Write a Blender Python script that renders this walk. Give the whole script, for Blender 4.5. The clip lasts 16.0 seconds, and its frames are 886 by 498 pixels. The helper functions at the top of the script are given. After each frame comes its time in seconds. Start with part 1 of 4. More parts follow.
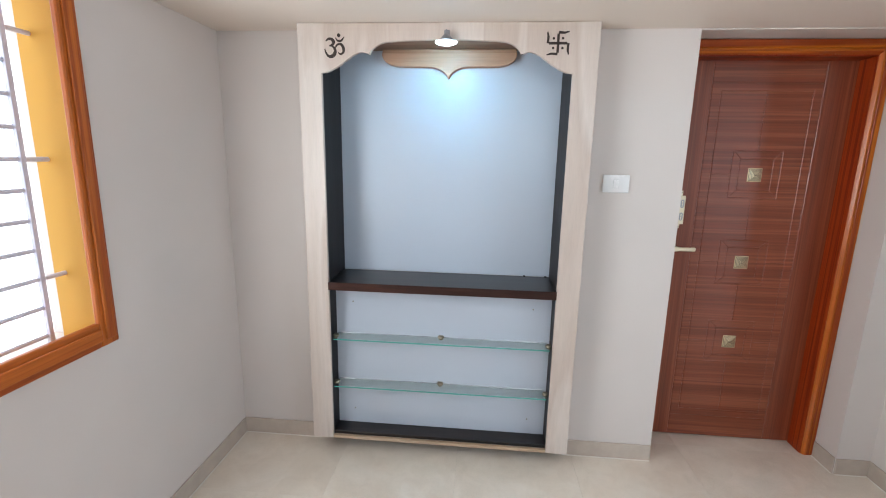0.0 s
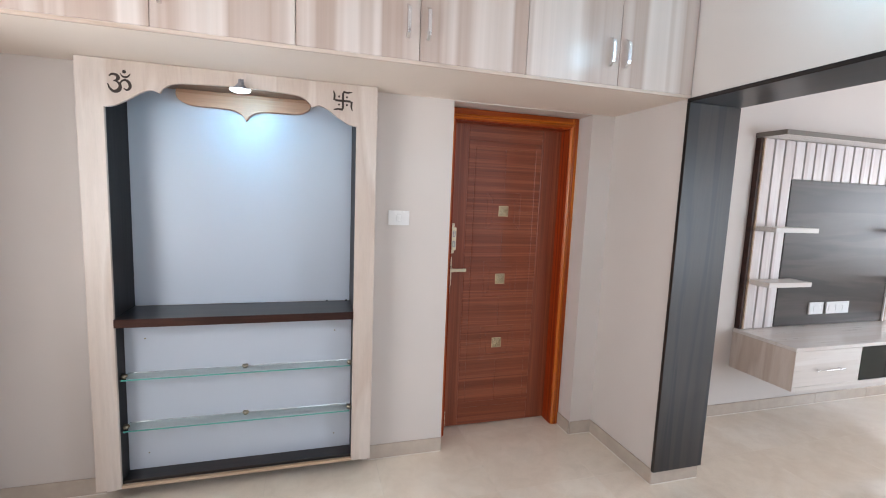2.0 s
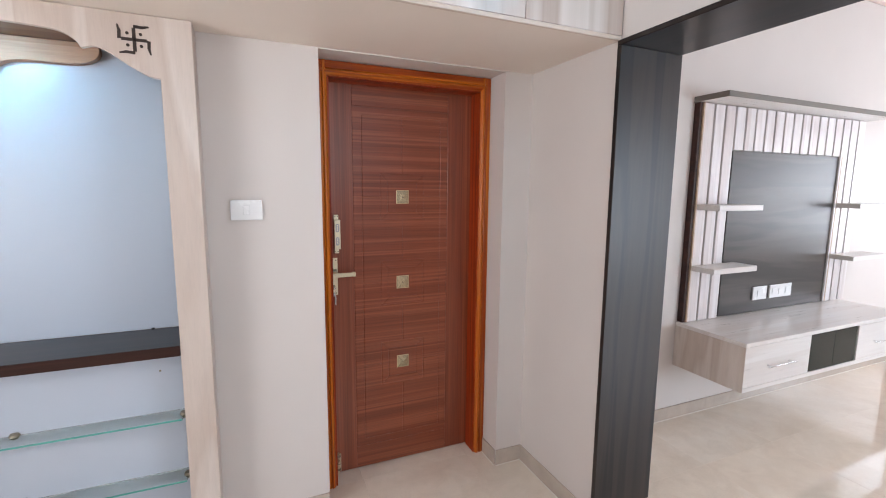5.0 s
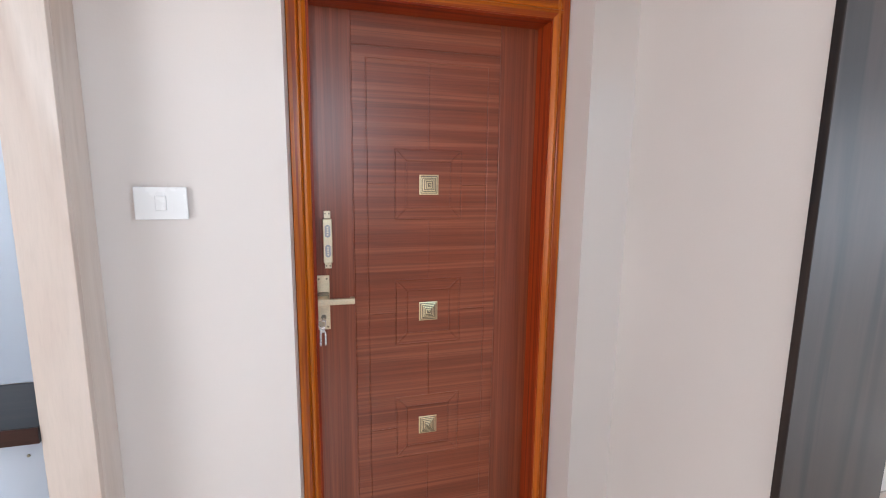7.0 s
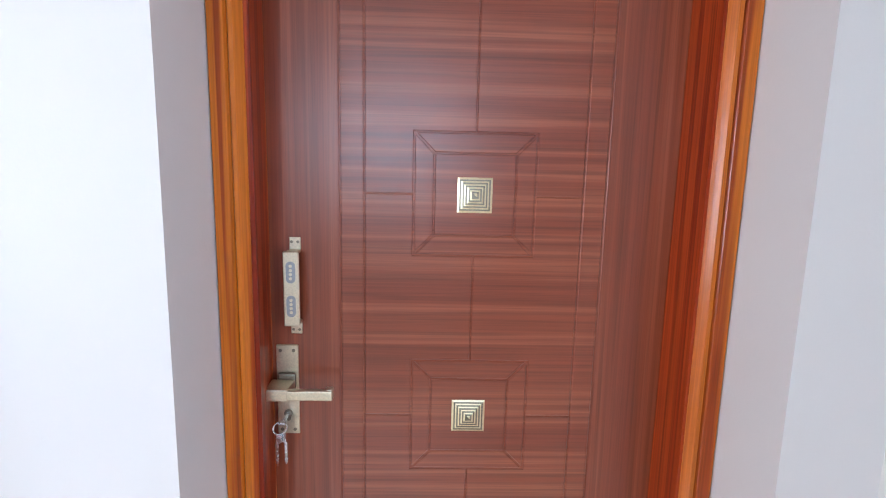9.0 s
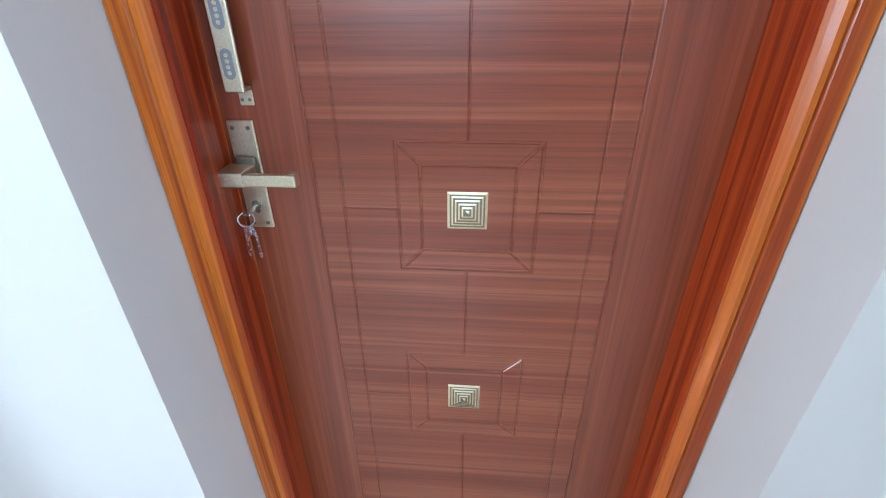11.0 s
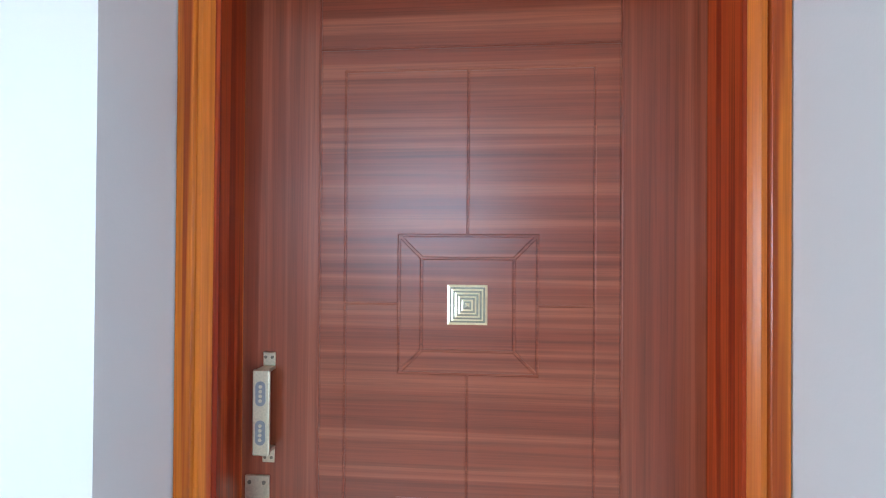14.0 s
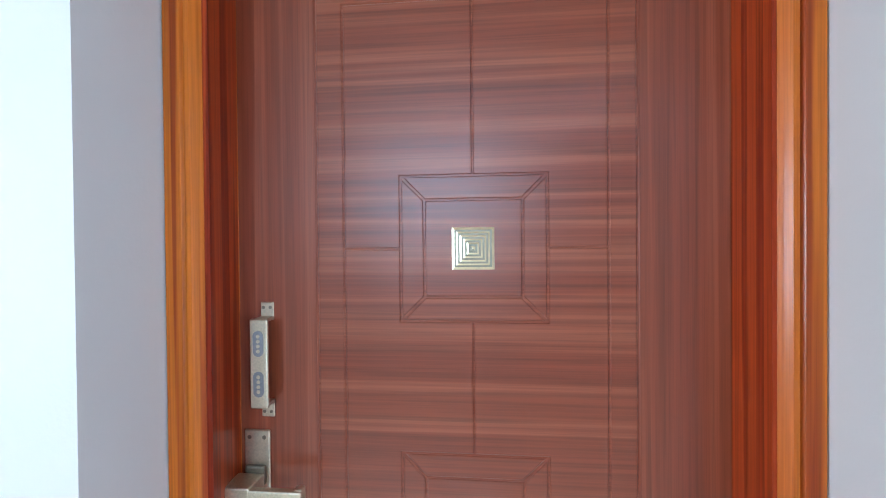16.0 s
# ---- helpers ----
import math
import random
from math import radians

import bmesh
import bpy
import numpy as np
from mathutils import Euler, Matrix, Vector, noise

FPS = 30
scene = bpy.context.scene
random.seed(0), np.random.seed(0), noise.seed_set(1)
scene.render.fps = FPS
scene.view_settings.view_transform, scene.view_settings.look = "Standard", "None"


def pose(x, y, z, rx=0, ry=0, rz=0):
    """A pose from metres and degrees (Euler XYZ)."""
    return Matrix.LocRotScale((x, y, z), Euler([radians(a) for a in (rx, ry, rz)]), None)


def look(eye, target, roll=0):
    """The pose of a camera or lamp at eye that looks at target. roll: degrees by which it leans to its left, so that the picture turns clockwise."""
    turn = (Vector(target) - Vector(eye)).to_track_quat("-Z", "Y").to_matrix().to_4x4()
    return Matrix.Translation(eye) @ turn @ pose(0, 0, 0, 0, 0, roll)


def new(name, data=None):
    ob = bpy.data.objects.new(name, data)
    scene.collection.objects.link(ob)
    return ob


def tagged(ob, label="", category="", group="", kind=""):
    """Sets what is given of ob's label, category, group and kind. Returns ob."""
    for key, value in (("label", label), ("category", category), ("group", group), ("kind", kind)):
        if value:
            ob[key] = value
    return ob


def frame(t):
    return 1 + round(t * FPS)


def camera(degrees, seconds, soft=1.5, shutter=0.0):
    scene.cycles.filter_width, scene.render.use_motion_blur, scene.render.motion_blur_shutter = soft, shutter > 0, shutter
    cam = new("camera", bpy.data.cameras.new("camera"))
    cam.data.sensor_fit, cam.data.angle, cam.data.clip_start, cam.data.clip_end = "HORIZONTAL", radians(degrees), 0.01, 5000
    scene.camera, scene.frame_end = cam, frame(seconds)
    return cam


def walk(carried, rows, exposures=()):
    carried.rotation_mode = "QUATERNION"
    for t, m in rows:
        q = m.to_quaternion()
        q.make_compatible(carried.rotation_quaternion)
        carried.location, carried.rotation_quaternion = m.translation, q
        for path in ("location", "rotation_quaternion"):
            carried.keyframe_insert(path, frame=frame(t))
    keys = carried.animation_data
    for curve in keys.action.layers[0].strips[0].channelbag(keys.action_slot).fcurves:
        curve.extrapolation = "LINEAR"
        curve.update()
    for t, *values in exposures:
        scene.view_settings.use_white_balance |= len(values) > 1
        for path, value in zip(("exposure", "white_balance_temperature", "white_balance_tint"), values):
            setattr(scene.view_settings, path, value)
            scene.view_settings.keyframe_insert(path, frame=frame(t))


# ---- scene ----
cam = camera(89.3, 16.0, soft=1.05)
PATH = [
    (0, (-0.912, -2.181, 1.535), (-1.082, -0.228, 1.137), 1.1),
    (0.5, (-0.823, -2.35, 1.552), (-0.994, -0.386, 1.215), 1.6),
    (0.7, (-0.799, -2.408, 1.539), (-0.932, -0.436, 1.228), 1.8),
    (1, (-0.759, -2.475, 1.55), (-0.776, -0.496, 1.266), 2.3),
    (1.5, (-0.752, -2.507, 1.553), (-0.483, -0.54, 1.308), 2.3),
    (2, (-0.773, -2.499, 1.562), (-0.207, -0.595, 1.329), 2.3),
    (2.5, (-0.758, -2.499, 1.567), (0.016, -0.669, 1.338), 2.2),
    (3, (-0.717, -2.497, 1.562), (0.164, -0.716, 1.338), 1.8),
    (3.2, (-0.688, -2.493, 1.551), (0.202, -0.716, 1.332), 1.7),
    (5.5, (-0.159, -1.849, 1.526), (0.549, -0.001, 1.237), 0.3),
    (6, (-0.039, -1.704, 1.514), (0.576, 0.176, 1.218), 0.4),
    (6.5, (0.049, -1.49, 1.501), (0.606, 0.407, 1.2), 0.6),
    (7, (0.085, -1.284, 1.497), (0.608, 0.622, 1.193), 0.6),
    (7.5, (0.219, -1.139, 1.502), (0.582, 0.804, 1.196), 0.7),
    (8, (0.348, -0.986, 1.491), (0.506, 0.987, 1.203), 0.9),
    (8.5, (0.324, -0.78, 1.502), (0.492, 1.19, 1.199), 1.3),
    (9, (0.371, -0.621, 1.493), (0.424, 1.36, 1.223), 1.3),
    (9.5, (0.425, -0.52, 1.451), (0.377, 1.448, 1.094), 1.0),
    (10, (0.459, -0.459, 1.392), (0.348, 1.435, 0.759), -0.0),
    (10.2, (0.468, -0.450, 1.362), (0.338, 1.405, 0.605), -0.3),
    (11.25, (0.472, -0.447, 1.340), (0.320, 1.300, 0.355), -0.6),
    (12.3, (0.466, -0.454, 1.418), (0.320, 1.365, 0.598), -1.0),
    (12.5, (0.46, -0.46, 1.451), (0.326, 1.397, 0.72), -1.0),
    (13, (0.453, -0.476, 1.526), (0.327, 1.455, 1.022), -0.5),
    (13.25, (0.453, -0.485, 1.538), (0.331, 1.472, 1.158), -0.25),
    (13.5, (0.457, -0.492, 1.56), (0.329, 1.485, 1.287), -0.0),
    (14, (0.471, -0.515, 1.57), (0.317, 1.479, 1.584), 0.4),
    (14.5, (0.453, -0.542, 1.581), (0.344, 1.441, 1.818), 0.9),
    (15, (0.448, -0.536, 1.605), (0.358, 1.449, 1.845), 0.7),
    (15.5, (0.478, -0.499, 1.535), (0.312, 1.486, 1.722), 0.1),
    (16, (0.48, -0.471, 1.487), (0.275, 1.519, 1.466), -0.5),
]
EXPOSURES = [(0, -0.40, 5750, 5), (0.6, -0.58, 5900, 10), (1.0, -0.60, 5950, 10), (1.5, -0.38, 5750, 5), (2.0, -0.42, 5950, 9), (2.5, -0.48, 5950, 11), (3.2, -0.58, 5950, 11), (5.5, -0.24, 5900, 10), (6.5, -0.08, 5850, 9), (7.0, -0.02, 5750, 9), (8.0, 0.06, 5500, 8), (8.5, 0.18, 5300, 7), (9.0, 0.32, 5050, 5), (10.0, 0.42, 4750, -2), (12.5, 0.44, 4600, -4), (16.0, 0.40, 4600, -4)]
walk(cam, [(t, look(eye, target, roll)) for t, eye, target, roll in PATH], EXPOSURES)

# ---------------------------------------------------------------- world and lights
SUN_ELEVATION, SUN_AZIMUTH = radians(62), radians(20)
world = bpy.data.worlds.new("sky")
scene.world = world
world.use_nodes = True
sky = world.node_tree.nodes.new("ShaderNodeTexSky")
sky.sky_type, sky.sun_disc = "NISHITA", False
sky.sun_elevation, sky.sun_rotation = SUN_ELEVATION, SUN_AZIMUTH
world.node_tree.links.new(sky.outputs[0], world.node_tree.nodes["Background"].inputs[0])
world.node_tree.nodes["Background"].inputs[1].default_value = 0.15

sun = new("sun", bpy.data.lights.new("sun", "SUN"))
sun.data.energy, sun.data.angle, sun.data.color = 3.0, radians(0.5), (1.0, 0.96, 0.9)
toward = Vector((math.sin(SUN_AZIMUTH) * math.cos(SUN_ELEVATION), math.cos(SUN_AZIMUTH) * math.cos(SUN_ELEVATION), math.sin(SUN_ELEVATION)))
sun.matrix_world = look(tuple(toward * 20), (0, 0, 0))


def window_light(name, eye, target, width, height, watts, colour):
    """Sky light that enters by a window: an area lamp in its opening."""
    data = bpy.data.lights.new(name, "AREA")
    data.shape, data.size, data.size_y, data.energy, data.color = "RECTANGLE", width, height, watts, colour
    lamp = new(name, data)
    lamp.matrix_world = look(eye, target)
    return lamp


DAY = (0.97, 0.98, 1.0)
window_light("daylight_west", (-2.165, -1.455, 1.51), (0, -1.455, 1.45), 1.12, 1.05, 38, (1.0, 0.975, 0.93))
window_light("daylight_south", (-0.15, -4.35, 2.05), (-0.15, 0, 1.75), 1.7, 1.3, 46, (0.93, 0.97, 1.0))
window_light("daylight_east", (6.5, -1.3, 1.5), (0, -1.3, 1.5), 1.9, 1.3, 95, DAY)
window_light("daylight_balcony", (4.8, -4.75, 1.3), (4.8, 0, 1.2), 2.3, 2.1, 215, (0.84, 0.93, 1.0))



# ---------------------------------------------------------------- materials
def nodes_of(name, rough=0.5, metal=0.0, coat=0.0, spec=0.5):
    m = bpy.data.materials.new(name)
    m.use_nodes = True
    b = m.node_tree.nodes["Principled BSDF"]
    b.inputs["Roughness"].default_value = rough
    b.inputs["Metallic"].default_value = metal
    b.inputs["Coat Weight"].default_value = coat
    b.inputs["Specular IOR Level"].default_value = spec
    return m, m.node_tree.nodes, m.node_tree.links, b


def coords(n, l, scale, shift=37.0):
    """World-size coordinates, shifted by a random step for each object."""
    tc, info, mp, add = n.new("ShaderNodeTexCoord"), n.new("ShaderNodeObjectInfo"), n.new("ShaderNodeMapping"), n.new("ShaderNodeVectorMath")
    mul = n.new("ShaderNodeMath")
    mul.operation, mul.inputs[1].default_value = "MULTIPLY", shift
    l.new(info.outputs["Random"], mul.inputs[0])
    l.new(tc.outputs["Object"], add.inputs[0])
    l.new(mul.outputs[0], add.inputs[1])
    l.new(add.outputs[0], mp.inputs[0])
    mp.inputs["Scale"].default_value = scale
    return mp.outputs[0]


def noise_tex(n, l, vec, scale, detail=4.0, rough=0.55, distort=0.0):
    t = n.new("ShaderNodeTexNoise")
    t.inputs["Scale"].default_value, t.inputs["Detail"].default_value = scale, detail
    t.inputs["Roughness"].default_value, t.inputs["Distortion"].default_value = rough, distort
    l.new(vec, t.inputs["Vector"])
    return t.outputs[0]


def ramp(n, l, fac, stops):
    r = n.new("ShaderNodeValToRGB")
    e = r.color_ramp.elements
    while len(e) < len(stops):
        e.new(0.5)
    for s, (p, c) in zip(e, stops):
        s.position, s.color = p, (*c, 1)
    l.new(fac, r.inputs[0])
    return r.outputs[0]


def mix(n, l, fac, a, b, kind="MIX"):
    m = n.new("ShaderNodeMix")
    m.data_type, m.blend_type = "RGBA", kind
    for socket, v in ((m.inputs[0], fac), (m.inputs[6], a), (m.inputs[7], b)):
        if isinstance(v, bpy.types.NodeSocket):
            l.new(v, socket)
        elif isinstance(v, tuple):
            socket.default_value = (*v, 1)
        else:
            socket.default_value = v
    return m.outputs[2]


def bump(n, l, b, height, strength, distance):
    u = n.new("ShaderNodeBump")
    u.inputs["Strength"].default_value, u.inputs["Distance"].default_value = strength, distance
    l.new(height, u.inputs["Height"])
    l.new(u.outputs[0], b.inputs["Normal"])


def rough_by(n, l, b, fac, low, high):
    mr = n.new("ShaderNodeMapRange")
    mr.inputs[3].default_value, mr.inputs[4].default_value = low, high
    l.new(fac, mr.inputs[0])
    l.new(mr.outputs[0], b.inputs["Roughness"])


def paint(name, colour, rough=0.55):
    m, n, l, b = nodes_of(name, rough, spec=0.35)
    v = coords(n, l, (1, 1, 1))
    big, fine = noise_tex(n, l, v, 1.3, 3), noise_tex(n, l, v, 160, 3)
    dark = tuple(c * 0.95 for c in colour)
    l.new(ramp(n, l, big, [(0.35, dark), (0.65, colour)]), b.inputs["Base Color"])
    both = n.new("ShaderNodeMath")
    both.operation = "ADD"
    l.new(fine, both.inputs[0]); l.new(noise_tex(n, l, v, 9, 3), both.inputs[1])
    bump(n, l, b, both.outputs[0], 0.12, 0.002)
    rough_by(n, l, b, big, rough - 0.06, rough + 0.08)
    return m


def wood(name, colours, along="z", width=14.0, fine=90.0, rough=0.35, coat=0.0, stretch=0.06, depth=0.15, bands=0.5, spec=0.5, shift=37.0):
    """Timber or laminate with grain along an axis: broad bands, fine fibres and darker pores."""
    m, n, l, b = nodes_of(name, rough, coat=coat, spec=spec)
    b.inputs["Coat Roughness"].default_value = 0.12
    sc = {"x": (stretch, 1, 1), "y": (1, stretch, 1), "z": (1, 1, stretch)}[along]
    v = coords(n, l, sc, shift)
    broad = noise_tex(n, l, v, width, 3, 0.5, 0.6)
    fibre = noise_tex(n, l, v, fine, 5, 0.65, 0.3)
    pores = noise_tex(n, l, v, fine * 3.2, 2, 0.5)
    base = ramp(n, l, broad, [(0.30, colours[0]), (0.48, colours[1]), (0.56, colours[2]), (0.70, colours[0])])
    grain = ramp(n, l, fibre, [(0.33, (0.45, 0.43, 0.42)), (0.55, (1, 1, 1)), (0.72, (1.15, 1.12, 1.1))])
    c = mix(n, l, bands, base, grain, "MULTIPLY")
    c = mix(n, l, min(0.25, bands * 0.45), c, ramp(n, l, pores, [(0.36, (0.4, 0.4, 0.4)), (0.5, (1, 1, 1))]), "MULTIPLY")
    l.new(c, b.inputs["Base Color"])
    bump(n, l, b, fibre, depth, 0.001)
    spread = min(1.0, 0.15 + depth * 8)
    rough_by(n, l, b, fibre, rough - 0.07 * spread, rough + 0.1 * spread)
    return m


def plain(name, colour, rough=0.4, metal=0.0, spots=60.0, amount=0.12, coat=0.0):
    m, n, l, b = nodes_of(name, rough, metal, coat)
    v = coords(n, l, (1, 1, 1))
    f = noise_tex(n, l, v, spots, 4)
    l.new(ramp(n, l, f, [(0.3, tuple(c * (1 - amount) for c in colour)), (0.7, colour)]), b.inputs["Base Color"])
    rough_by(n, l, b, f, max(0.02, rough - 0.05), rough + 0.07)
    bump(n, l, b, f, 0.04, 0.0005)
    return m


def floor_tile():
    m, n, l, b = nodes_of("polished_beige_tile", 0.12, coat=0.6, spec=0.5)
    b.inputs["Coat Roughness"].default_value = 0.04
    v = coords(n, l, (1, 1, 1))
    cloud, veil, grit = noise_tex(n, l, v, 2.2, 5, 0.6, 1.2), noise_tex(n, l, v, 9, 6, 0.65, 0.8), noise_tex(n, l, v, 210, 2)
    c = ramp(n, l, cloud, [(0.3, (0.74, 0.63, 0.515)), (0.5, (0.78, 0.68, 0.565)), (0.7, (0.81, 0.725, 0.62))])
    c = mix(n, l, 0.35, c, ramp(n, l, veil, [(0.35, (0.82, 0.80, 0.78)), (0.6, (1, 1, 1))]), "MULTIPLY")
    c = mix(n, l, 0.15, c, ramp(n, l, grit, [(0.4, (0.7, 0.7, 0.7)), (0.55, (1, 1, 1))]), "MULTIPLY")
    l.new(c, b.inputs["Base Color"])
    rough_by(n, l, b, veil, 0.05, 0.13)
    bump(n, l, b, cloud, 0.02, 0.002)
    return m


def glass(name, colour, rough=0.0):
    m, n, l, b = nodes_of(name, rough)
    b.inputs["Base Color"].default_value = (*colour, 1)
    b.inputs["Transmission Weight"].default_value = 1.0
    b.inputs["IOR"].default_value = 1.48
    return m


def glow(name, colour, strength):
    m, n, l, b = nodes_of(name, 0.4)
    b.inputs["Base Color"].default_value = (0.8, 0.8, 0.8, 1)
    b.inputs["Emission Color"].default_value = (*colour, 1)
    b.inputs["Emission Strength"].default_value = strength
    return m


WALL = paint("off_white_wall_paint", (0.625, 0.562, 0.520))
CEIL = paint("white_ceiling_paint", (0.74, 0.68, 0.64), 0.7)
CREAM = paint("cream_slab_paint", (0.80, 0.70, 0.615), 0.6)
CORNICE = paint("pale_pink_cornice_paint", (0.80, 0.64, 0.60), 0.6)
YELLOW = paint("yellow_exterior_paint", (0.52, 0.27, 0.035), 0.7)
RENDERED = paint("pale_exterior_ground", (0.52, 0.49, 0.44), 0.85)
TILE = floor_tile()
GROUT = plain("tile_grout", (0.50, 0.43, 0.355), 0.7, spots=120)
CAULK = plain("pale_caulk", (0.74, 0.68, 0.60), 0.6)
SKIRT = plain("beige_skirting_tile", (0.50, 0.42, 0.35), 0.22, spots=14, amount=0.12)
DOOR_V = wood("reddish_brown_veneer_upright", [(0.190, 0.037, 0.014), (0.222, 0.049, 0.018), (0.284, 0.076, 0.033)], "z", 22, 130, 0.30, 0.0, 0.012, 0.04, 0.50, 0.65, 0.0)
DOOR_H = wood("reddish_brown_veneer_level", [(0.195, 0.038, 0.014), (0.230, 0.051, 0.019), (0.310, 0.086, 0.037)], "x", 20, 150, 0.30, 0.0, 0.012, 0.04, 0.52, 0.65, 0.0)
TEAK_V = wood("varnished_orange_teak_upright", [(0.44, 0.092, 0.003), (0.52, 0.136, 0.004), (0.28, 0.038, 0.002)], "z", 30, 130, 0.30, 0.08, 0.012, 0.1, 0.5, 0.35)
TEAK_H = wood("varnished_orange_teak_level", [(0.44, 0.092, 0.003), (0.52, 0.136, 0.004), (0.28, 0.038, 0.002)], "x", 30, 130, 0.30, 0.08, 0.012, 0.1, 0.5, 0.35)
# darker, redder copy of the frame teak: inner-edge shade put into the colour
TEAK_RED_V = wood("shade_red_varnished_teak_upright", [(0.28, 0.028, 0.003), (0.36, 0.048, 0.004), (0.18, 0.014, 0.002)], "z", 34, 150, 0.36, 0.0, 0.012, 0.1, 0.5, 0.25)
TEAK_RED_H = wood("shade_red_varnished_teak_level", [(0.28, 0.028, 0.003), (0.36, 0.048, 0.004), (0.18, 0.014, 0.002)], "x", 34, 150, 0.36, 0.0, 0.012, 0.1, 0.5, 0.25)
TEAK_Y = wood("varnished_window_teak", [(0.40, 0.096, 0.012), (0.47, 0.125, 0.016), (0.31, 0.062, 0.008)], "z", 20, 110, 0.42, 0.0, 0.03, 0.1, 0.4, 0.3)
TEAK_YL = wood("varnished_window_teak_lengthways", [(0.40, 0.096, 0.012), (0.47, 0.125, 0.016), (0.31, 0.062, 0.008)], "y", 20, 110, 0.42, 0.0, 0.03, 0.1, 0.4, 0.3)
DARK_V = wood("dark_wenge_laminate_upright", [(0.016, 0.012, 0.011), (0.032, 0.023, 0.019), (0.009, 0.008, 0.008)], "z", 9, 90, 0.34, 0.0, 0.05, 0.02, 0.25, 0.40)
PANEL = wood("grey_brown_panel_laminate", [(0.040, 0.032, 0.027), (0.062, 0.050, 0.042), (0.028, 0.022, 0.019)], "x", 6, 90, 0.36, 0.0, 0.08, 0.02, 0.2, 0.42)
DARK_H = wood("dark_wenge_laminate_level", [(0.011, 0.008, 0.0075), (0.020, 0.013, 0.011), (0.007, 0.006, 0.006)], "x", 16, 110, 0.28, 0.0, 0.05, 0.006, 0.10, 0.42)
DARK_Y = wood("dark_wenge_laminate_lengthways", [(0.011, 0.008, 0.0075), (0.020, 0.013, 0.011), (0.007, 0.006, 0.006)], "y", 16, 110, 0.28, 0.0, 0.05, 0.006, 0.10, 0.42)
DARK_EDGE = wood("dark_red_edge_band", [(0.036, 0.012, 0.008), (0.052, 0.018, 0.012), (0.027, 0.009, 0.006)], "x", 20, 120, 0.4, 0.0, spec=0.3)
INNER_DARK = wood("matt_black_brown_laminate", [(0.010, 0.008, 0.008), (0.015, 0.012, 0.012), (0.008, 0.006, 0.006)], "z", 16, 110, 0.45, 0.0, 0.05, 0.1, 0.4, 0.2)
BEIGE_V = wood("pale_beige_oak_laminate", [(0.545, 0.455, 0.39), (0.60, 0.52, 0.46), (0.50, 0.405, 0.34)], "z", 7, 60, 0.40, 0.0, 0.10, 0.08, 0.10)
BEIGE_H = wood("pale_beige_oak_laminate_level", [(0.56, 0.445, 0.36), (0.63, 0.52, 0.44), (0.50, 0.385, 0.305)], "x", 7, 60, 0.40, 0.0, 0.10, 0.08, 0.18)
BEIGE_EDGE = wood("tan_cut_board_edge", [(0.46, 0.32, 0.21), (0.50, 0.36, 0.25), (0.42, 0.29, 0.19)], "x", 9, 90, 0.5, bands=0.12)
SOFFIT = wood("dark_tan_soffit_board", [(0.20, 0.105, 0.062), (0.23, 0.125, 0.075), (0.17, 0.085, 0.05)], "x", 9, 90, 0.5, bands=0.2)
TAN_BOARD = wood("brown_cut_board", [(0.40, 0.215, 0.125), (0.45, 0.25, 0.15), (0.35, 0.18, 0.10)], "x", 9, 90, 0.5, bands=0.2)
LOFT = wood("striped_ash_laminate", [(0.58, 0.49, 0.435), (0.70, 0.62, 0.57), (0.46, 0.355, 0.295)], "z", 4.6, 36, 0.34, 0.1, 0.012, 0.03, 0.08)
ASH = wood("white_ash_laminate", [(0.66, 0.605, 0.565), (0.69, 0.645, 0.61), (0.63, 0.57, 0.525)], "x", 8, 60, 0.28, 0.2, 0.05, 0.05, 0.07)
ASH_V = wood("white_ash_laminate_upright", [(0.66, 0.60, 0.57), (0.72, 0.67, 0.65), (0.62, 0.55, 0.52)], "z", 10, 60, 0.34, 0.0, 0.05, 0.06, 0.16)
GREY = plain("grey_slat_groove", (0.42, 0.385, 0.37), 0.6)
CANOPY_EDGE = plain("grey_brown_edge_band", (0.17, 0.145, 0.12), 0.5)
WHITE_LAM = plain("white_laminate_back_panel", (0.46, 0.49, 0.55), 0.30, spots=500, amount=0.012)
PLASTIC = plain("white_switch_plastic", (0.76, 0.745, 0.73), 0.25, spots=20, amount=0.03)
SEAM = plain("grey_switch_seam", (0.56, 0.55, 0.54), 0.5)
BRASS = plain("brushed_antique_brass", (0.74, 0.65, 0.47), 0.40, 1.0, 300, 0.2)
BRASS_DARK = plain("darkened_brass_relief", (0.30, 0.26, 0.19), 0.45, 1.0, 300, 0.3)
GOLD = plain("polished_gold_ornament", (0.86, 0.73, 0.47), 0.32, 1.0, 200, 0.12)
CHROME = plain("polished_chrome", (0.80, 0.80, 0.81), 0.22, 1.0, 80, 0.06)
STEEL = plain("key_steel", (0.74, 0.76, 0.80), 0.25, 1.0, 200, 0.15)
IRON = plain("grey_painted_grille_iron", (0.60, 0.59, 0.68), 0.5, 0.0, 60, 0.1)
INLAY = plain("grey_engraved_inlay", (0.36, 0.36, 0.38), 0.45, 1.0, 300, 0.2)
BLACK = plain("black_recess_paint", (0.010, 0.008, 0.007), 0.6)
CARVED = plain("burnt_carving", (0.030, 0.017, 0.012), 0.7)
SOCKET_CAP = plain("grey_lamp_cap", (0.22, 0.22, 0.24), 0.4)
SHELF_GLASS = glass("clear_greenish_shelf_glass", (0.86, 0.95, 0.93))
